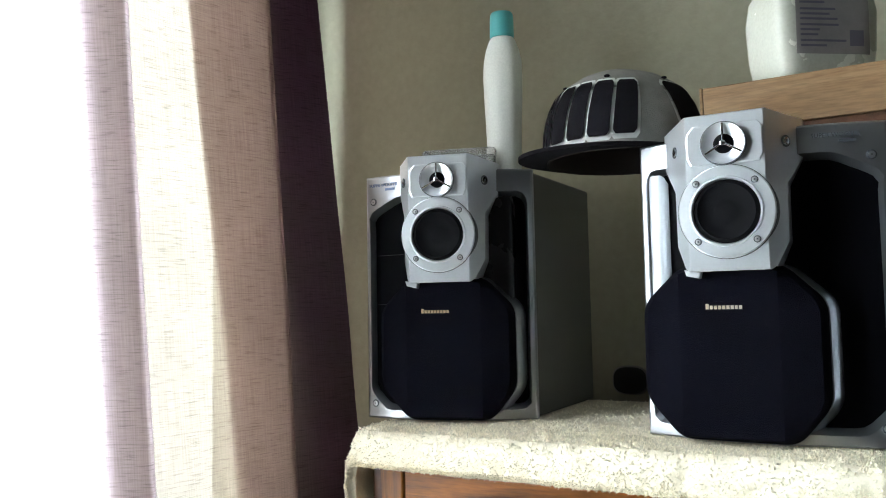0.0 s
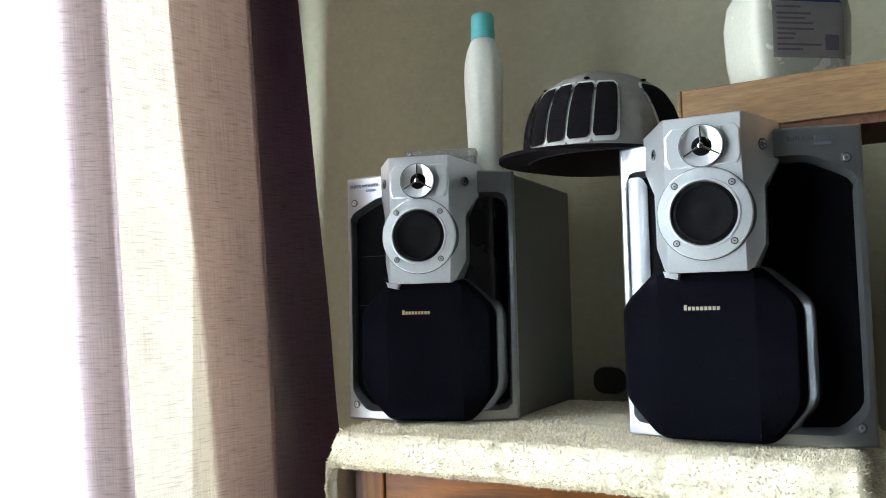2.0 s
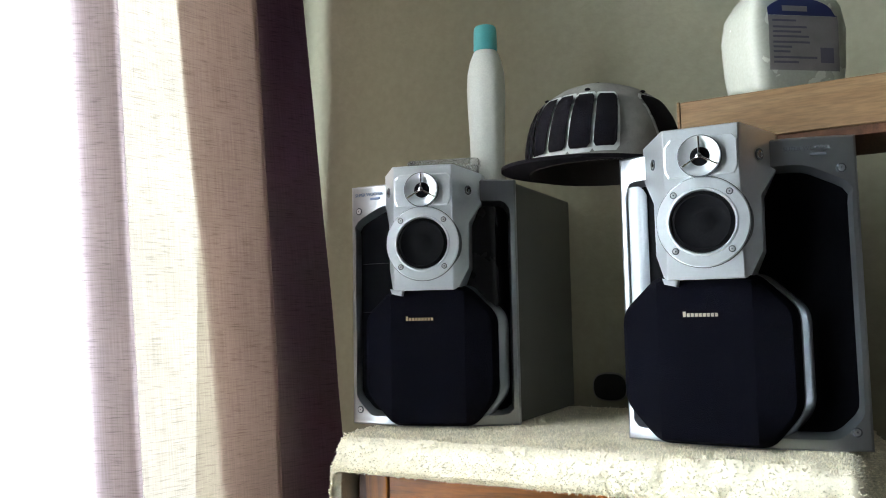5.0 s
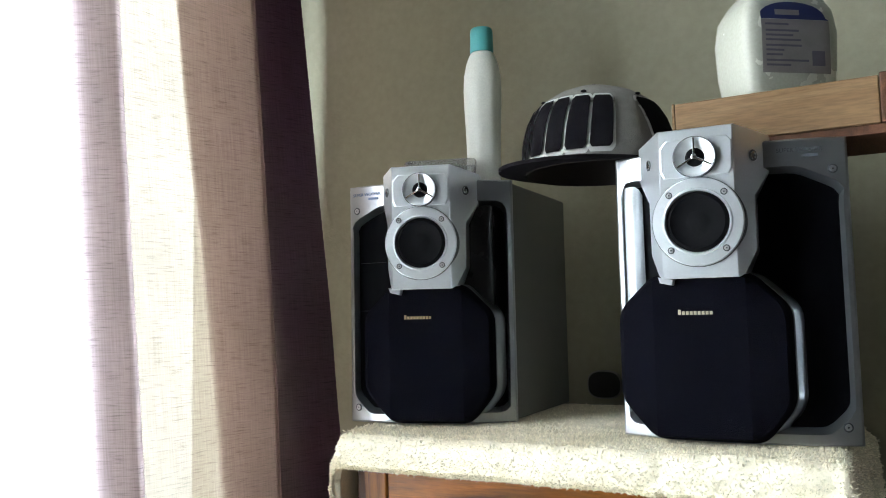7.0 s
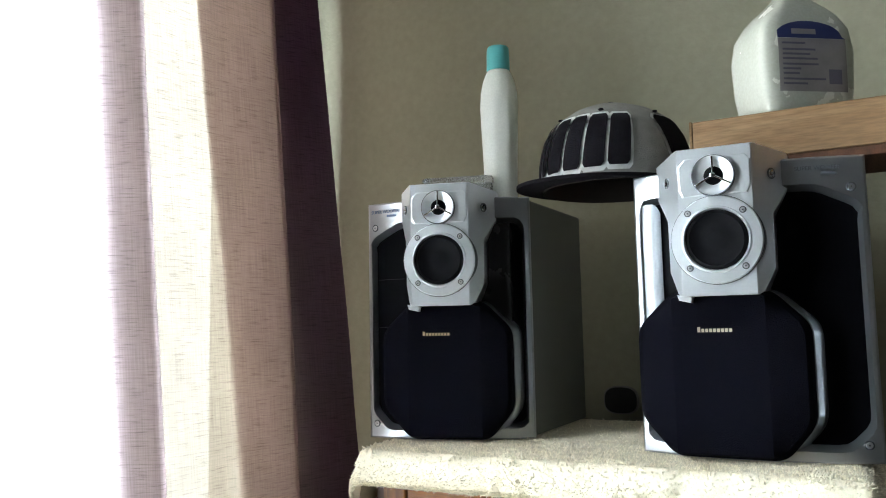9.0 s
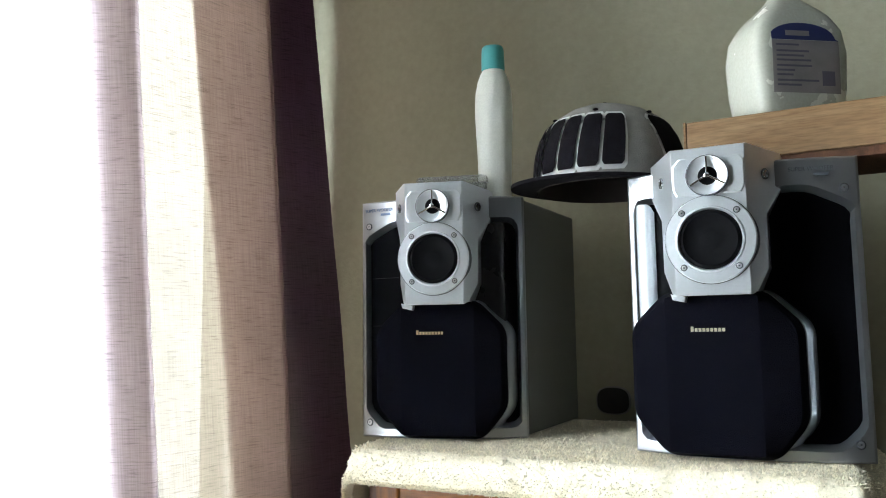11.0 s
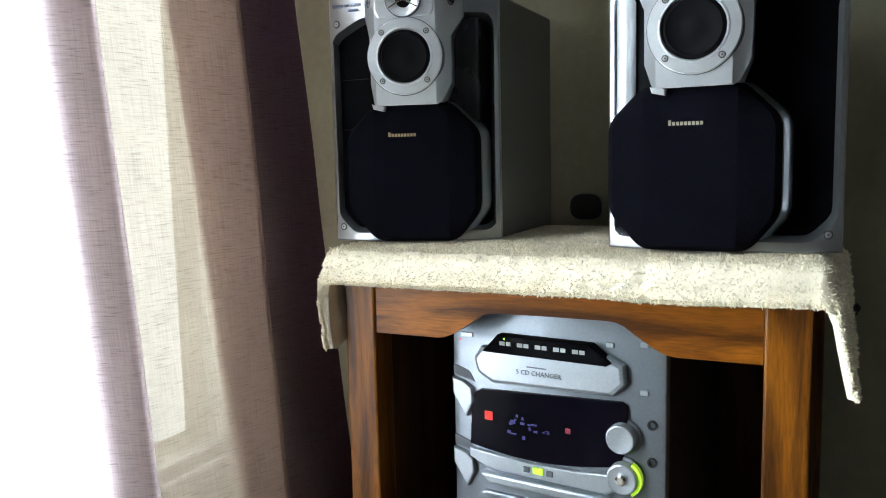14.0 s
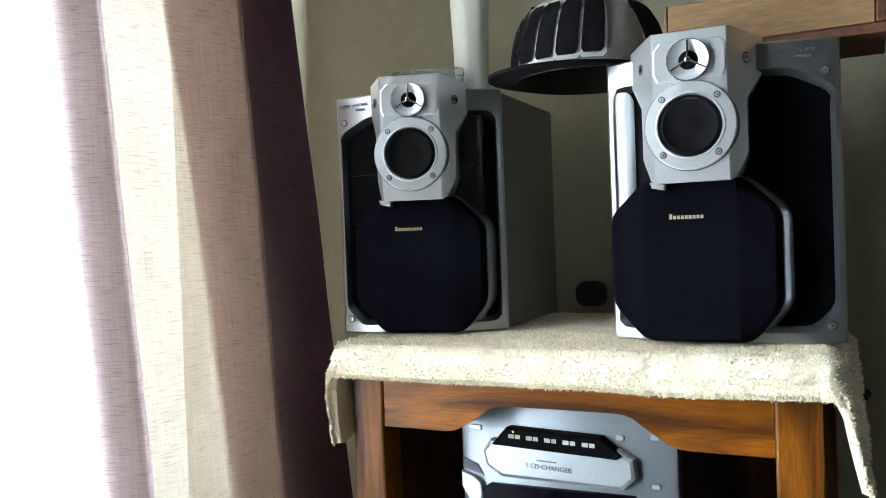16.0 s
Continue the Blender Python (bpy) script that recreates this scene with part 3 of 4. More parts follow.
    for z in () if mirror else (0.2005, 0.1390):
        x0, x1 = (0.0115, 0.050) if not mirror else (width - 0.050, width - 0.0115)
        bm = bmesh.new()
        top = [[bm.verts.new((x0 + (x1 - x0) * k / 6, bow(x0 + (x1 - x0) * k / 6) + 0.0118, z + dz)) for k in range(7)] for dz in (0, 0.0007)]
        for k in range(6):
            bm.faces.new((top[0][k], top[0][k + 1], top[1][k + 1], top[1][k]))
        part("seam", bm, SEAM, sp)
    # woofer: silver rim and octagonal domed grille
    def octagon(hw, z0, z1, c):
        k = woofer
        return [(k + hw - c, z1), (k - hw + c, z1), (k - hw, z1 - c), (k - hw, z0 + c * 1.08), (k - hw + c * 0.92, z0), (k + hw - c * 0.80, z0), (k + hw, z0 + c), (k + hw, z1 - c)]
    def softened(pts, r=0.012, n=4):
        out = []
        for i, p in enumerate(pts):
            a, b = Vector(pts[i - 1]), Vector(pts[(i + 1) % len(pts)])
            p = Vector(p)
            p0, p1 = p + (a - p).normalized() * r, p + (b - p).normalized() * r
            for k in range(n + 1):
                t = k / n
                out.append(tuple((1 - t) ** 2 * p0 + 2 * t * (1 - t) * p + t * t * p1))
        return out
    hw = 0.0845 if mirror else 0.0815
    inner = 0.0015 if mirror else 0.0030
    front = softened(octagon(hw, 0.0012, 0.170, 0.0365))
    def flared(k_out, k_in):
        return [(x + (k_out if x > woofer else -k_in), z) for x, z in front]
    rim_rings = [[(x, 0.012, z) for x, z in flared(0.0095, inner)], [(x, -0.004, z) for x, z in flared(0.0090, inner)],
                 [(x, -0.0105, z) for x, z in flared(0.0050, inner * 0.6)], [(x, -0.0160, z) for x, z in flared(0.0012, 0.0)]]
    part("woofer_rim", loft(rim_rings), BAFFLE, sp, "silver woofer rim", smooth=True)
    gr = []
    for y, k, kz in ((-0.0150, 1.0, 1.0), (-0.024, 1.0, 1.0), (-0.030, 0.975, 0.985), (-0.034, 0.93, 0.965)):
        gr.append([(woofer + (x - woofer) * k, y, 0.086 + (z - 0.086) * kz) for x, z in front])
    gr.append([(woofer + max(-0.045, min(0.045, x - woofer)), -0.044, 0.086 + (z - 0.086) * 0.93) for x, z in front])
    bm = loft(gr)
    part("woofer_grille", bm, GRILLE, sp, "navy-black cloth woofer grille", smooth=True, angle=14)
    bm = bmesh.new()
    for i in range(9):
        x = centre - 0.0255 + i * 0.0038
        box(bm, x, x + 0.0027, -0.0447, -0.0438, 0.1278, 0.1330 if i == 0 else 0.1313)
    part("badge", bm, PALE_GOLD if mirror else GOLD, sp, "small pale gold maker's badge" if mirror else "small gold maker's badge")
    # tweeter and midrange block
    fr = [(-0.0365, .1635), (-0.0365, .190), (-0.0365, .244), (-0.0365, .270), (-0.0365, .3130)]
    bk = [(-0.0410, .1670), (-0.0505, .190), (-0.0510, .244), (-0.0635, .270), (-0.0645, .3070)]
    def full(pts):
        k = 1.10 if mirror else 0.62
        return [(centre - 0.0365 + (x + 0.0365) * k, z) for x, z in pts] + [(centre - x, z) for x, z in reversed(pts)]
    yf, yb, slope = -0.058, 0.0, 1.62
    def facet(x):
        return yf + 0.0012 + slope * max(0.0, abs(x - centre) - 0.0365)
    rings = [[(x, yb + 0.011, z) for x, z in full(bk)], [(x, facet(x), z) for x, z in full(bk)], [(x, yf + 0.0012, z) for x, z in full(fr)],
             [(centre + (x - centre) * 0.965, yf, 0.236 + (z - 0.236) * 0.985) for x, z in full(fr)]]
    block = part("tweeter_block", loft(rings), SILVER, sp, "silver tweeter and midrange block")
    # tweeter plate, ring, three spokes
    zt, zm = 0.2830, 0.2190
    plate = [(centre - 0.031, zt - 0.019), (centre + 0.031, zt - 0.019), (centre + 0.0345, zt - 0.012), (centre + 0.0345, zt + 0.014), (centre + 0.030, zt + 0.0195), (centre - 0.028, zt + 0.0195), (centre - 0.0345, zt + 0.012), (centre - 0.0345, zt - 0.012)]
    part("tweeter_plate", slab(plate, yf - 0.0014, yf + 0.002, 0.0012), SILVER_RING, block)
    part("tweeter_ring", lathe_y([(0.0208, yf - 0.001), (0.0208, yf - 0.0052), (0.0205, yf - 0.0064), (0.0198, yf - 0.0064)], centre, zt, 44, False, False), DARK_INK, block, smooth=True)
    part("tweeter_horn", lathe_y([(0.0198, yf - 0.0063), (0.0188, yf - 0.0052), (0.0150, yf - 0.0034), (0.0105, yf - 0.0022), (0.0088, yf - 0.0018)], centre, zt, 44, False, True), SILVER_RING, block, "bright silver horn", smooth=True)
    part("tweeter_dome", lathe_y([(0.0096, yf - 0.0016), (0.0090, yf - 0.0024), (0.0060, yf - 0.0036), (0.001, yf - 0.0040)], centre, zt, 30), CONE, block, smooth=True)
    for k in range(3):
        bm = cube(-0.0009, 0.0009, yf - 0.0075, yf - 0.0042, 0.0, 0.0192, bevel=0.0004, seg=1)
        bm.transform(Matrix.Translation((centre, 0, zt)) @ Matrix.Rotation(radians(120 * k), 4, "Y"))
        part("spoke", bm, CHROME, block, "chrome spoke")
    part("hub", lathe_y([(0.0030, yf - 0.0045), (0.0027, yf - 0.0078), (0.0012, yf - 0.0084)], centre, zt, 20), CHROME, block, smooth=True)
    # midrange ring and cone
    part("midrange_ring", lathe_y([(0.0440, yf + 0.014), (0.0440, yf - 0.0022), (0.0430, yf - 0.0034), (0.0335, yf - 0.0040), (0.0325, yf - 0.0052), (0.0312, yf - 0.0052), (0.0295, yf - 0.001), (0.0288, yf + 0.012)], centre, zm, 56, False, False), SILVER_RING, block, "satin silver ring", smooth=True, angle=25)
    part("midrange_groove", lathe_y([(0.0447, yf + 0.013), (0.0447, yf - 0.0005), (0.0438, yf - 0.0008)], centre, zm, 56, False, False), DARK_INK, block, smooth=True)
    part("midrange_cone", lathe_y([(0.0300, yf - 0.0022), (0.0285, yf - 0.0030), (0.0262, yf - 0.0046), (0.0240, yf - 0.0030), (0.013, yf - 0.0006), (0.0095, yf - 0.0014), (0.004, yf - 0.0024)], centre, zm, 44, False, True), CONE, block, "black midrange cone", smooth=True)
    def screw(x, y, z, r, normal=(0, -1, 0)):
        bm = bmesh.new()
        for prof, mat_i in (([(r * 1.35, 0.0), (r * 1.35, -0.0009), (r, -0.0009)], 0), ([(r, -0.0005), (r * 0.9, -0.0016), (r * 0.35, -0.0018), (r * 0.3, -0.0008)], 1)):
            t = lathe_y(prof, 0, 0, 16, True, True)
            for f in t.faces:
                f.material_index = mat_i
            me = bpy.data.meshes.new("tmp")
            t.to_mesh(me)
            t.free()
            bm.from_mesh(me)
            bpy.data.meshes.remove(me)
        q = Vector((0, -1, 0)).rotation_difference(Vector(normal)).to_matrix().to_4x4()
        bm.transform(Matrix.Translation((x, y, z)) @ q)
        return bm
    for sx in (-1, 1):
        for sz in (-1, 1):
            part("screw", screw(centre + sx * 0.0262, yf - 0.0034, zm + sz * 0.0275, 0.0025), [DARK_INK, SCREW], block)
        nrm = Vector((sx * slope, -1.0, 0)).normalized()
        part("screw", screw(centre + sx * (0.0510 if mirror or sx > 0 else 0.0450), facet(centre + (0.0510 if mirror or sx > 0 else 0.0450)) - 0.0003, 0.284, 0.0042, nrm), [DARK_INK, CHROME], block)
    wedge = [(centre - 0.0425, 0.1660), (centre - 0.0405, 0.1600), (centre - 0.0285, 0.1572), (centre - 0.0270, 0.1630)]
    part("clip", slab(wedge, -0.0535, -0.020, 0.0010), SILVER_RING, sp)
    # corner screws and wording of the baffle
    ox = 0.0115 if not mirror else width - 0.0135
    for x, z in ((ox, 0.268), (ox, 0.018)):
        a = radians(turn(x))
        part("screw", screw(x, bow(x) - 0.0002, z, 0.0034, (math.sin(a), -math.cos(a), 0)), [DARK_INK, SCREW], sp)
    tx = 0.005 if not mirror else centre + 0.071
    tm = tx + 0.02
    lettering("lettering", "SUPER WOOFER", 0.0058, Matrix.Translation((tm, bow(tm) - 0.0012, 0.2865)) @ pose(0, 0, 0, 0, 0, turn(tm)) @ pose(-0.02, 0, 0, 90, 0, 0), DARK_INK if mirror else PRINT, sp)
    bm = cube(0.004, 0.018, -0.0004, 0.0004, -0.0014, 0.0014)
    bm.transform(Matrix.Translation((tm, bow(tm) - 0.0012, 0.2825)) @ pose(0, 0, 0, 0, 0, turn(tm)))
    part("lettering", bm, DARK_INK if mirror else PRINT, sp)
    return sp


SPEAKER_L = pose(-0.5596, 1.0150, TOP, 0, 0, math.degrees(0.2856))
SPEAKER_R = pose(-0.2113, 1.0234, TOP, 0, 0, 0.2)
loudspeaker(SPEAKER_L, 0.211, 0.1070, 0.1075, False, 0.058, "silver loudspeaker with a dark grille on a towel beside the curtain")
loudspeaker(SPEAKER_R, 0.230, 0.0957, 0.0900, True, 0.0, "silver loudspeaker with a navy grille under a wooden box")
STOP = TOP + 0.300        # tops of the loudspeakers


# ---- things on the loudspeakers ----
def lotion_bottle():
    ob = thing("lotion_bottle", pose(-0.416, 1.125, STOP, 0, 0, 20), "white plastic lotion bottle with a teal cap", "bottle")
    prof = [(0.0235, 0.0), (0.0255, 0.003), (0.0262, 0.03), (0.0275, 0.07), (0.0298, 0.115), (0.0303, 0.135), (0.0290, 0.155), (0.0250, 0.172), (0.0195, 0.184), (0.0165, 0.188)]
    def flute(r, z, i):
        a = 2 * math.pi * i / 60
        k = 1 - 0.022 * (0.5 + 0.5 * math.cos(9 * a)) * (1 if 0.02 < z < 0.14 else 0)
        return (0.86 * r * k * math.cos(a), 0.72 * r * k * math.sin(a), z)
    part("bottle_body", loft([[flute(r, z, i) for i in range(60)] for r, z in prof]), PLASTIC_WHITE, ob, smooth=True)
    part("bottle_cap", lathe_z([(0.0168, 0.1875), (0.0178, 0.189), (0.0172, 0.214), (0.0165, 0.219), (0.0150, 0.221)], sx=0.9, sy=0.85), TEAL, ob, "teal flip cap", smooth=True)


lotion_bottle()


def clear_box():
    ob = thing("plastic_box", pose(-0.468, 1.105, STOP, 0, 0, 16), "small clear plastic box with a lid", "box")
    o = lambda k: rounded(-0.047 * k, 0.047 * k, -0.03 * k, 0.03 * k, 0.008)
    rings = [[(x, y, z) for x, y in o(k)] for z, k in ((0.0005, 0.94), (0.027, 1.0), (0.027, 0.97), (0.0025, 0.91))]
    part("tub", loft(rings), CLEAR, ob, smooth=True)
    rings = [[(x, y, z) for x, y in o(k)] for z, k in ((0.0275, 1.03), (0.0345, 1.03), (0.0370, 1.0))]
    part("lid", loft(rings), CLEAR, ob, smooth=True)


clear_box()


def wooden_box():
    ob = thing("wooden_box", pose(-0.146, 1.036, STOP, 0, 0, -2.5), "pale wooden box with a dark brown end, on a loudspeaker", "box")
    part("box_body", cube(0.0, 0.196, 0.0, 0.115, 0.010, 0.0575, bevel=0.0015), BOARD, ob)
    part("box_base", cube(0.001, 0.205, 0.002, 0.118, 0.0, 0.0098, bevel=0.001), BOARD_END, ob, "dark brown base board")
    part("box_end", cube(0.1965, 0.2055, -0.001, 0.116, 0.010, 0.0600, bevel=0.0015), BOARD_END, ob, "dark brown end board")
    part("box_end", cube(-0.0035, -0.0004, -0.0005, 0.1155, 0.010, 0.0580, bevel=0.0008), BOARD, ob)


wooden_box()


def jug():
    base = STOP + 0.0577
    ob = thing("detergent_jug", pose(-0.046, 1.092, base, 0, 0, 36), "milky plastic jug with a navy and grey label", "bottle")
    def section(z):
        keys = [(0.0, 0.046, 0.032), (0.004, 0.050, 0.036), (0.03, 0.054, 0.038), (0.07, 0.056, 0.039), (0.095, 0.052, 0.037), (0.115, 0.040, 0.032), (0.130, 0.023, 0.022), (0.142, 0.0135, 0.0135), (0.165, 0.0130, 0.0130)]
        for a, b in zip(keys, keys[1:]):
            if z <= b[0]:
                t = (z - a[0]) / (b[0] - a[0])
                return a[1] + (b[1] - a[1]) * t, a[2] + (b[2] - a[2]) * t
        return keys[-1][1:]
    def point(a, z, out=0.0):
        hx, hy = section(z)
        e = 2 / (7.0 - 5.0 * min(1, max(0, (z - 0.10) / 0.045)))
        c, s = math.cos(a), math.sin(a)
        return ((hx + out) * math.copysign(abs(c) ** e, c), (hy + out) * math.copysign(abs(s) ** e, s), z)
    zs = [0, 0.002, 0.006, 0.015, 0.03, 0.05, 0.07, 0.085, 0.095, 0.105, 0.112, 0.12, 0.127, 0.134, 0.14, 0.146, 0.155, 0.165]
    part("jug_body", loft([[point(2 * math.pi * i / 56, z) for i in range(56)] for z in zs]), JUG, ob, smooth=True, angle=50)
    ridges = []
    for i in range(9):
        ridges += [(0.0148, 0.146 + i * 0.0036), (0.0157, 0.1478 + i * 0.0036)]
    part("jug_cap", lathe_z(ridges + [(0.0146, 0.1790), (0.012, 0.1805)]), PLASTIC_WHITE, ob, "ribbed white cap", smooth=True, angle=20)
    def patch(name, z_of, mat, out, x0=-0.038, x1=0.040, n=24, rows=8):
        bm = bmesh.new()
        g = []
        for i in range(n + 1):
            x = x0 + (x1 - x0) * i / n
            lo, hi = z_of((x - x0) / (x1 - x0))
            col = []
            for j in range(rows + 1):
                z = lo + (hi - lo) * j / rows
                hx, hy = section(z)
                e = 7.0 - 5.0 * min(1, max(0, (z - 0.10) / 0.045))
                y = -(hy) * (1 - min(0.999, abs(x / hx)) ** e) ** (1 / e) - out
                col.append(bm.verts.new((x, y, z)))
            g.append(col)
        for a, b in zip(g, g[1:]):
            for j in range(rows):
                bm.faces.new((a[j], b[j], b[j + 1], a[j + 1]))
        part(name, bm, mat, ob, smooth=True)
    dome = lambda t: (0.080, 0.0805 + 0.0195 * math.sqrt(max(0, 1 - (2 * t - 0.92) ** 2)) * (1 if t < 0.96 else 0.2))
    patch("label", lambda t: (0.022, 0.0798), LABEL_GREY, 0.0006)
    patch("label_top", dome, LABEL_BLUE, 0.0007)
    rnd = random.Random(3)
    for z in (0.073, 0.066, 0.061, 0.056, 0.050, 0.045, 0.040, 0.034, 0.029):
        w = rnd.uniform(0.3, 0.9)
        patch("label_line", lambda t, z=z: (z, z + 0.0022), LABEL_INK, 0.0011, -0.034, -0.034 + 0.06 * w, 10, 1)
    patch("label_line", lambda t: (0.030, 0.046), LABEL_INK, 0.0012, 0.018, 0.033, 6, 3)
    patch("label_line", lambda t: (0.0845, 0.0905), LABEL_GREY, 0.0011, -0.022, 0.006, 8, 2)


jug()


def baseball_cap():
    """Flat-brimmed cap; its front looks along local -y."""
    ob = thing("baseball_cap", pose(-0.2525, 1.105, STOP + 0.0012, 0, 0, -24), "heather grey baseball cap with black flat brim and black lettering", "cap")
    rx, ry, hc = 0.091, 0.093, 0.107
    prof = [(0.0, 1.0), (0.15, 0.995), (0.32, 0.975), (0.5, 0.925), (0.66, 0.835), (0.8, 0.69), (0.9, 0.51), (0.97, 0.30), (1.0, 0.0)]
    def radius(t):
        for a, b in zip(prof, prof[1:]):
            if t <= b[0]:
                k = (t - a[0]) / (b[0] - a[0])
                return a[1] + (b[1] - a[1]) * k
        return 0.0
    def at(a, t, out=0.0):
        """a: degrees round from the front, t: 0 at the rim to 1 at the top."""
        r = radius(t)
        seam = 1 - 0.010 * (1 - abs(math.sin(radians(3 * a)))) ** 6 * min(1, 3 * t)
        lean = 0.006 * math.cos(radians(a)) * t
        z = hc * t * (1 + 0.05 * math.cos(radians(a)) * (1 - t))
        return Vector(((rx * r * seam + out) * math.sin(radians(a)), -(ry * r * seam + out) * math.cos(radians(a)) - lean, z + out * 0.3))
    ts = [0, 0.08, 0.16, 0.24, 0.32, 0.41, 0.5, 0.58, 0.66, 0.73, 0.8, 0.85, 0.9, 0.94, 0.97, 0.99]
    outer = [[at(a, t) for a in range(0, 360, 6)] for t in ts]
    inner = [[Vector((p.x * 0.975, p.y * 0.975, p.z * 0.97 - 0.0005)) for p in r] for r in reversed(outer)]
    part("lining", loft(inner, True, False), BRAID, ob, "dark brown lining", smooth=True, angle=60)
    part("crown", loft(outer, False, False), HEATHER, ob, "heather grey wool crown", smooth=True, angle=60)
    top = part("crown_top", loft([outer[-1], [at(a, 0.998) for a in range(0, 360, 6)]], False, True), HEATHER, ob, smooth=True)
    part("button", lathe_z([(0.007, hc * 0.99), (0.0065, hc * 1.02), (0.003, hc * 1.04)], 0, -0.005, 16), BLACK_WOOL, ob, smooth=True)
    part("sweatband", loft([[at(a, t) * 0.950 + Vector((0, 0, 0.0005)) for a in range(0, 360, 6)] for t in (0.0, 0.25, 0.5)], False, False), BRAID, ob, smooth=True)
    # brim
    n = 40
    edge_in, edge_out = [], []
    for i in range(n + 1):
        a = -84 + 168 * i / n
        p = at(a, 0.0)
        edge_in.append(Vector((p.x * 0.985, p.y * 0.985, 0.0)))
        k = math.cos(radians(a * 90 / 84))
        edge_out.append(Vector((p.x * 1.02, p.y * (1 + 0.02) - 0.047 * max(0, k) ** 0.55, -0.0 - 0.004 * max(0, k) + 0.0)))
    bm = bmesh.new()
    rows = []
    for z in (0.0042, 0.0):
        g = []
        for p, q in zip(edge_in, edge_out):
            g.append([bm.verts.new(p.lerp(q, t) + Vector((0, 0, z + 0.0002))) for t in (0, 0.3, 0.6, 0.85, 1.0)])
        rows.append(g)
    for g in rows:
        for a, b in zip(g, g[1:]):
            for j in range(4):
                bm.faces.new((a[j], a[j + 1], b[j + 1], b[j]))
    for i in range(n):
        for j in (0, 4):
            bm.faces.new((rows[0][i][j], rows[0][i + 1][j], rows[1][i + 1][j], rows[1][i][j]))
    for i in (0, n):
        for j in range(4):
            bm.faces.new((rows[0][i][j], rows[0][i][j + 1], rows[1][i][j + 1], rows[1][i][j]))
    part("brim", bm, BLACK_WOOL, ob, "flat black brim", smooth=True, angle=50)
    def patch(name, outline, mat, out):
        """Outline of (degrees round, share of height), filled and laid on the crown."""
        bm = bmesh.new()
        flat = [bm.verts.new((a, t * 100, 0)) for a, t in outline]
        bm.faces.new(flat)
        bmesh.ops.triangulate(bm, faces=bm.faces)
        bmesh.ops.subdivide_edges(bm, edges=bm.edges, cuts=3, use_grid_fill=True)
        for v in bm.verts:
            v.co = at(v.co.x, v.co.y / 100, out)
        part(name, bm, mat, ob, smooth=True)
    # the wordmark as plain slanted blocks, each with a pale stitched border
    lo, hi = 0.15, 0.70
    def slanted(a0, a1, z0, z1, lean=5.0):
        """Rounded slanted block, from a0 to a1 degrees round, with cut corners."""
        def p(u, v):
            return (a0 + (a1 - a0) * u + lean * (v - 0.5), z0 + (z1 - z0) * v)
        return [p(u, v) for u, v in ((0.12, 0), (0.88, 0), (1, 0.07), (1, 0.93), (0.88, 1), (0.12, 1), (0, 0.93), (0, 0.07))]
    x = -60.0
    for w in (15.5, 15.5, 7, 15.5, 14.5, 15.5, 15.5):
        bulge = 0.03 * math.cos(radians(x * 1.2))
        patch("lettering_border", slanted(x - 1.9, x + w + 1.9, lo - 0.042 - bulge, hi + 0.036 + bulge), THREAD, 0.0009)
        patch("lettering_block", slanted(x, x + w, lo - bulge, hi + bulge), BLACK_WOOL, 0.0028)
        x += w + 2.3
    patch("side_patch_border", slanted(80, 118, 0.08, 0.76, -10), THREAD, 0.0008)
    patch("side_patch", slanted(81.5, 117, 0.10, 0.74, -10), BLACK_WOOL, 0.0020)
    for a in (-30, 30, 88, -88, 150, -150):
        c = at(a, 0.80, 0.001)
        bm = bmesh.new()
        bmesh.ops.create_uvsphere(bm, u_segments=10, v_segments=6, radius=0.0034)
        bm.transform(Matrix.Translation(c) @ Matrix.Diagonal((1, 1, 0.5, 1)))
        part("eyelet", bm, BLACK_WOOL, ob, smooth=True)


baseball_cap()


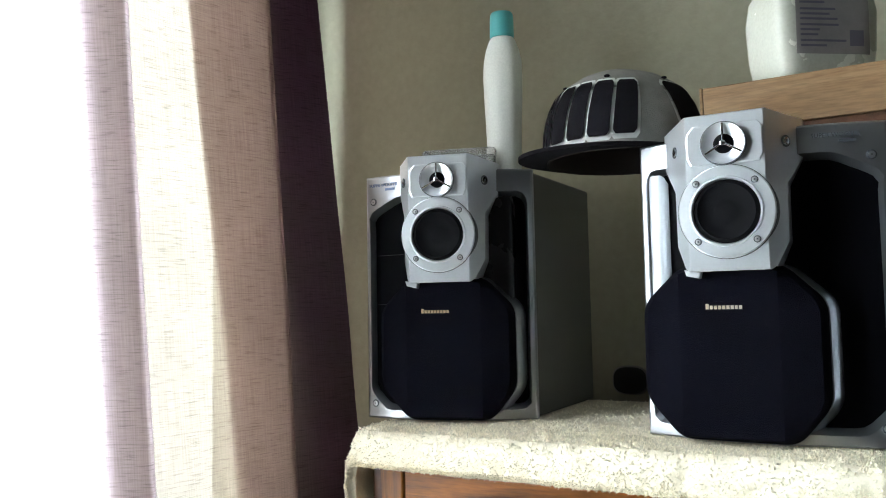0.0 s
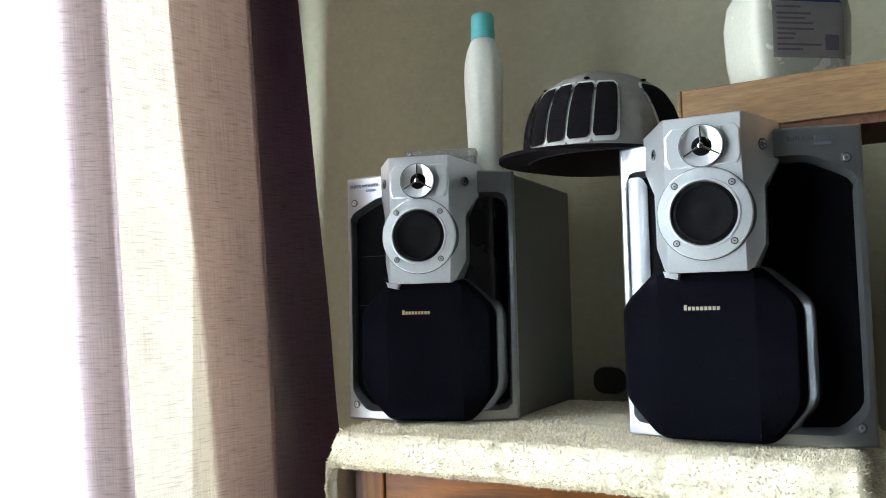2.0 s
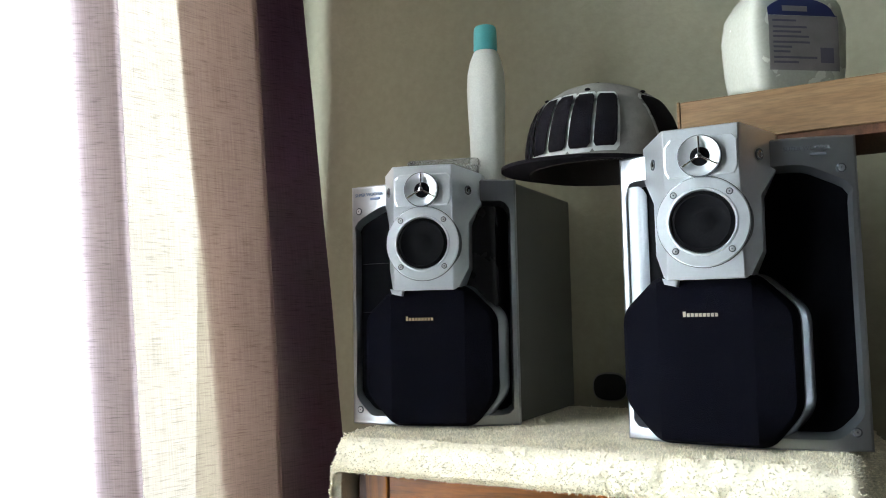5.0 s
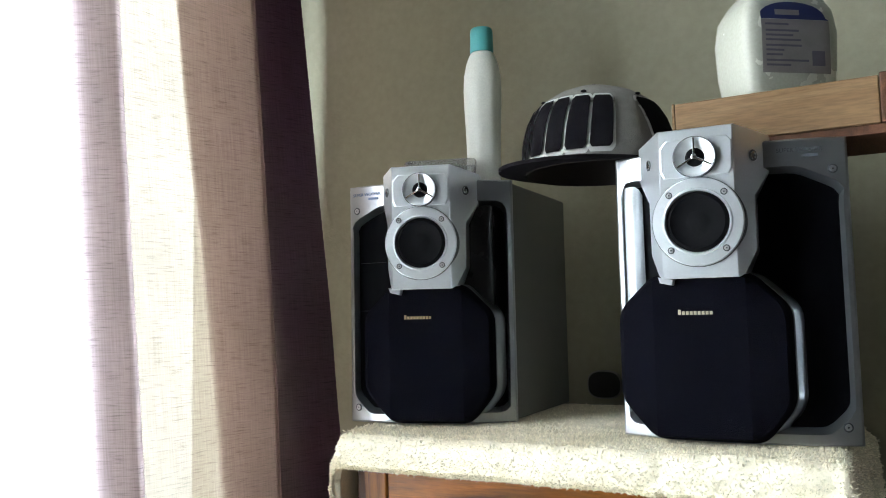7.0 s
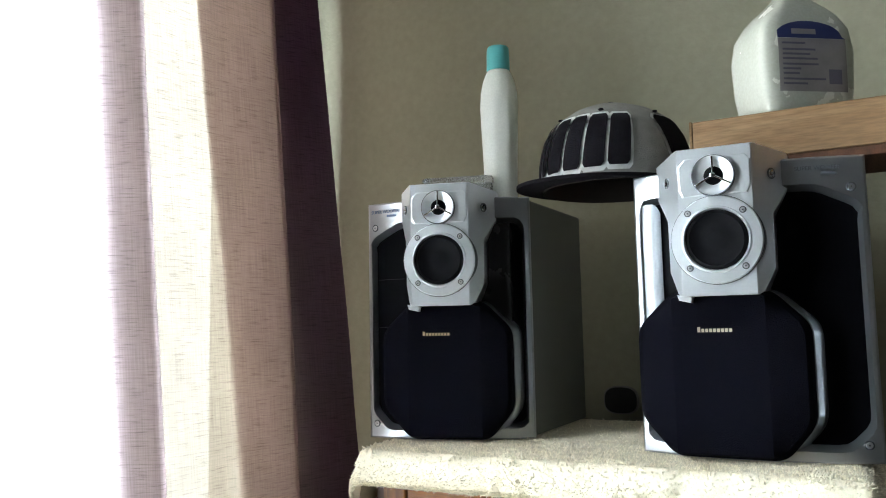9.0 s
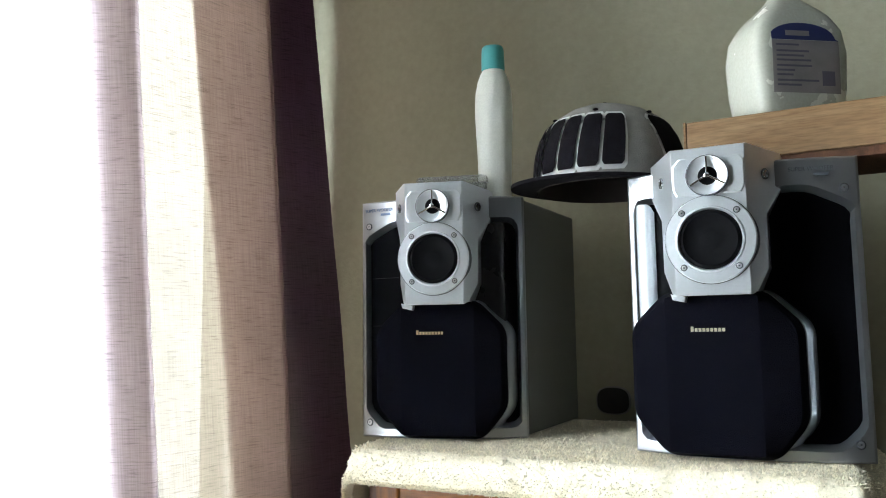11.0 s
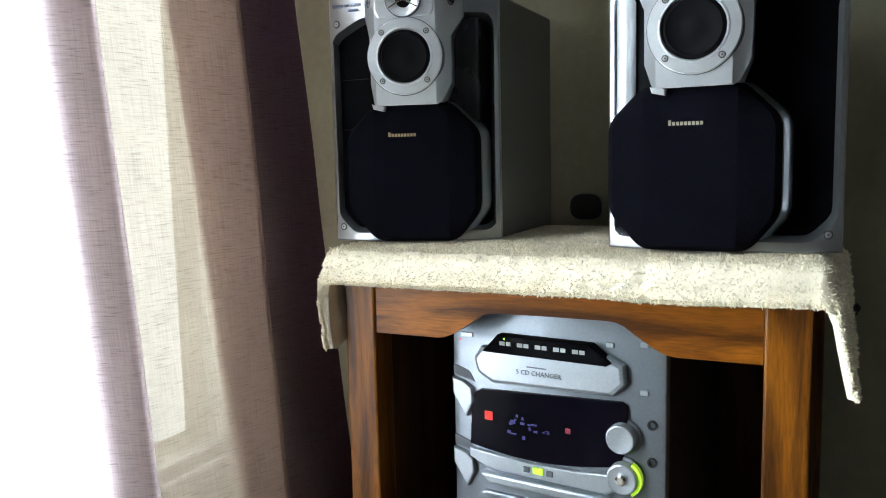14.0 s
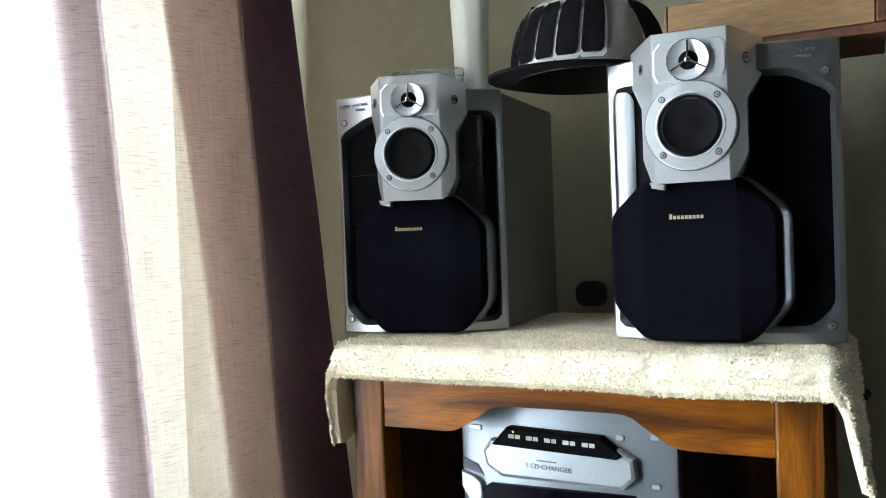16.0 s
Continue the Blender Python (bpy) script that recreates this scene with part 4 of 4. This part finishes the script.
# ---- stereo under the table ----
def stereo():
    """Front in the plane y = 0; x from the left edge, z from 0.15 above the floor."""
    yaw = -0.12
    ox, oy = -0.39 - 0.013 * math.cos(yaw), 1.02 - 0.013 * math.sin(yaw)
    ob = thing("stereo_system", pose(ox, oy, 0.150, 0, 0, math.degrees(yaw)), "silver compact stereo with dark display under the oak table", "stereo")
    W, H, z0 = 0.263, 0.338, 0.150
    part("housing", slab(rounded(0.001, W - 0.001, 0.0, H - 0.002, 0.01), 0.012, 0.235), BLACK_PLASTIC, ob, "black metal housing")
    part("front_panel", slab(rounded(0.0, W, 0.0, H, 0.014), 0.0, 0.0118, 0.004), STEREO, ob, "silver front panel", smooth=True)
    # disc tray flap: wide bar with slanted ends
    def poly(pts):
        return [(0.013 + u, v + z0) for u, v in pts]
    part("tray_flap", slab(poly([(0.032, 0.140), (0.022, 0.126), (0.026, 0.109), (0.045, 0.097), (0.195, 0.102), (0.208, 0.116), (0.206, 0.137), (0.190, 0.145)]), -0.011, 0.002, 0.005), STEREO_TRAY, ob, "pale silver disc tray flap")
    part("selector_strip", slab(poly([(0.036, 0.135), (0.188, 0.135), (0.194, 0.139), (0.170, 0.157), (0.056, 0.157)]), -0.0145, 0.001, 0.002), GLOSS_BLACK, ob, "glossy black disc selector strip")
    for i in range(5):
        u = 0.060 + i * 0.0225
        for a, b in ((0, 0.007), (0.0085, 0.0145)):
            part("selector_mark", cube(0.013 + u + a, 0.013 + u + b, -0.0149, -0.0140, z0 + 0.1455, z0 + 0.1500), PALE_INK, ob)
    part("indicator", cube(0.078, 0.080, -0.0151, -0.0140, z0 + 0.1522, z0 + 0.1542), LED_GREEN, ob)
    lettering("lettering", "5 CD CHANGER", 0.0078, Matrix.Translation((0.092, -0.0114, z0 + 0.1135)) @ pose(0, 0, 0, 90, 0, 0), DARK_INK, ob)
    part("lettering", cube(0.106, 0.130, -0.0114, -0.0105, z0 + 0.1222, z0 + 0.1236), DARK_INK, ob)
    # display window, bowed along its lower edge
    low = [(0.012 + 0.190 * t, 0.0165 + 0.006 * t - 0.010 * math.sin(math.pi * t)) for t in [i / 10 for i in range(11)]]
    disp = part("display", slab(poly(low + [(0.209, 0.060), (0.209, 0.091), (0.203, 0.0955), (0.028, 0.0865), (0.016, 0.078)]), -0.004, 0.002, 0.001), DISPLAY, ob, "smoked dark display window")
    part("red_lamp", cube(0.046, 0.0565, -0.0046, -0.0038, z0 + 0.050, z0 + 0.0605), LED_RED, disp)
    part("red_lamp", cube(0.150, 0.156, -0.0046, -0.0038, z0 + 0.050, z0 + 0.056), glow("dim_red", (0.3, 0.02, 0.04), 0.02), disp)
    rnd = random.Random(8)
    for i in range(16):
        u, v = 0.075 + rnd.uniform(0, 0.055), 0.030 + rnd.uniform(0, 0.030)
        part("segment", cube(u, u + rnd.uniform(0.002, 0.008), -0.0045, -0.0038, z0 + v, z0 + v + rnd.uniform(0.001, 0.004)), LED_BLUE, disp)
    # lower chrome lip and green lamp
    part("lower_lip", slab(poly([(0.012, 0.012), (0.012, 0.002), (0.036, -0.010), (0.185, -0.012), (0.200, -0.004), (0.203, 0.014), (0.150, 0.008), (0.09, 0.007)]), -0.007, 0.002, 0.003), STEREO_TRAY, ob)
    part("lower_bar", slab(poly([(0.030, -0.014), (0.190, -0.014), (0.182, -0.024), (0.040, -0.026)]), -0.012, 0.002, 0.003), STEREO_TRAY, ob)
    part("tape_door", slab(rounded(0.035, 0.225, 0.02, 0.112, 0.012), -0.005, 0.002, 0.003), STEREO, ob)
    for u in (0.093, 0.1225):
        part("button", cube(0.013 + u - 0.008, 0.013 + u, -0.0085, -0.006, z0 - 0.004, z0 + 0.003, bevel=0.001), DARK_INK, ob)
    part("green_lamp", cube(0.013 + 0.0975, 0.013 + 0.1105, -0.0088, -0.006, z0 - 0.004, z0 + 0.004, bevel=0.001), LED_GREEN, ob)
    # knobs
    for u, v, r, lit in ((0.204, 0.057, 0.0165, False), (0.206, 0.013, 0.0175, True)):
        kn = part("knob", lathe_y([(r, 0.001), (r, -0.012), (r * 0.94, -0.0145), (r * 0.86, -0.0150), (r * 0.2, -0.0135)], 0.013 + u, z0 + v, 36), STEREO_TRAY, ob, "silver volume knob", smooth=True, angle=25)
        part("knob_ring", lathe_y([(r * 1.22, 0.001), (r * 1.22, -0.0025), (r * 1.05, -0.004)], 0.013 + u, z0 + v, 36, False, False), STEREO, ob, smooth=True)
        if lit:
            seg = [(r * k * math.cos(radians(a)), r * k * math.sin(radians(a))) for k, rng in ((1.02, range(-60, 61, 10)), (1.20, range(60, -61, -10))) for a in rng]
            part("knob_light", slab([(0.013 + u + x, z0 + v + z) for x, z in seg], -0.0105, -0.004), LED_GREEN, ob)
            part("knob_centre", lathe_y([(0.006, -0.012), (0.006, -0.017), (0.004, -0.0185)], 0.013 + u, z0 + v, 20), CHROME, ob, smooth=True)
    for u, v in ((0.2355, 0.0745), (0.2355, 0.0334)):
        part("jack", lathe_y([(0.0052, 0.001), (0.0052, -0.003), (0.0035, -0.003), (0.003, 0.0005)], 0.013 + u, z0 + v, 20), BLACK_PLASTIC, ob, smooth=True)
    for u, v in ((0.004, 0.150), (0.0115, 0.150), (0.188, 0.156), (0.226, 0.160), (0.226, 0.108)):
        part("button", cube(0.013 + u - 0.004, 0.013 + u + 0.005, -0.0022, 0.001, z0 + v - 0.0025, z0 + v + 0.003, bevel=0.0008), STEREO_TRAY, ob)
    part("standby_lamp", cube(0.0105, 0.0122, -0.0012, 0.0005, z0 + 0.1425, z0 + 0.1442), LED_RED, ob)
    for v in (0.0, -0.088):
        part("side_vane", slab(poly([(-0.011, v + 0.097), (0.006, v + 0.093), (0.017, v + 0.086), (0.019, v + 0.070), (0.009, v + 0.050), (-0.011, v + 0.078)]), -0.007, 0.001, 0.003), STEREO_TRAY, ob, "bright silver side vane")
        part("side_slot", slab(poly([(-0.011, v + 0.112), (0.010, v + 0.106), (0.018, v + 0.093), (0.010, v + 0.0955), (-0.011, v + 0.0995)]), -0.0012, 0.001), DARK_INK, ob, "dark slot")


stereo()


# ---- on the wall ----
def wall_outlet():
    ob = thing("cable_outlet", pose(-0.320, YB, 0.584), "rounded black cable outlet with a grey rim on the wall", "outlet")
    def outline(hx, hz):
        pts = []
        for i in range(40):
            c, q = math.cos(math.pi * i / 20), math.sin(math.pi * i / 20)
            pts.append((hx * math.copysign(abs(c) ** 0.72, c), hz * math.copysign(abs(q) ** 0.72, q) * (0.92 if q < 0 else 1.0)))
        return pts
    part("rim", slab(outline(0.0262, 0.0218), -0.0040, 0.0, 0.0016), LABEL_GREY, ob, "thin grey rim", smooth=True)
    part("cover", slab(outline(0.0240, 0.0198), -0.0062, -0.0036, 0.0014), BLACK_PLASTIC, ob, "black cover", smooth=True)


wall_outlet()


def wall_hook():
    ob = thing("wall_hook", pose(0.043, YB, 0.452), "small dark screw hook in the wall", "hook")
    part("plate", lathe_y([(0.006, 0.0), (0.006, -0.002), (0.004, -0.003)], 0, 0, 16), BLACK_PLASTIC, ob, smooth=True)
    part("stem", cube(-0.0022, 0.0022, -0.012, -0.0028, -0.008, 0.008, bevel=0.0012), BLACK_PLASTIC, ob)


wall_hook()
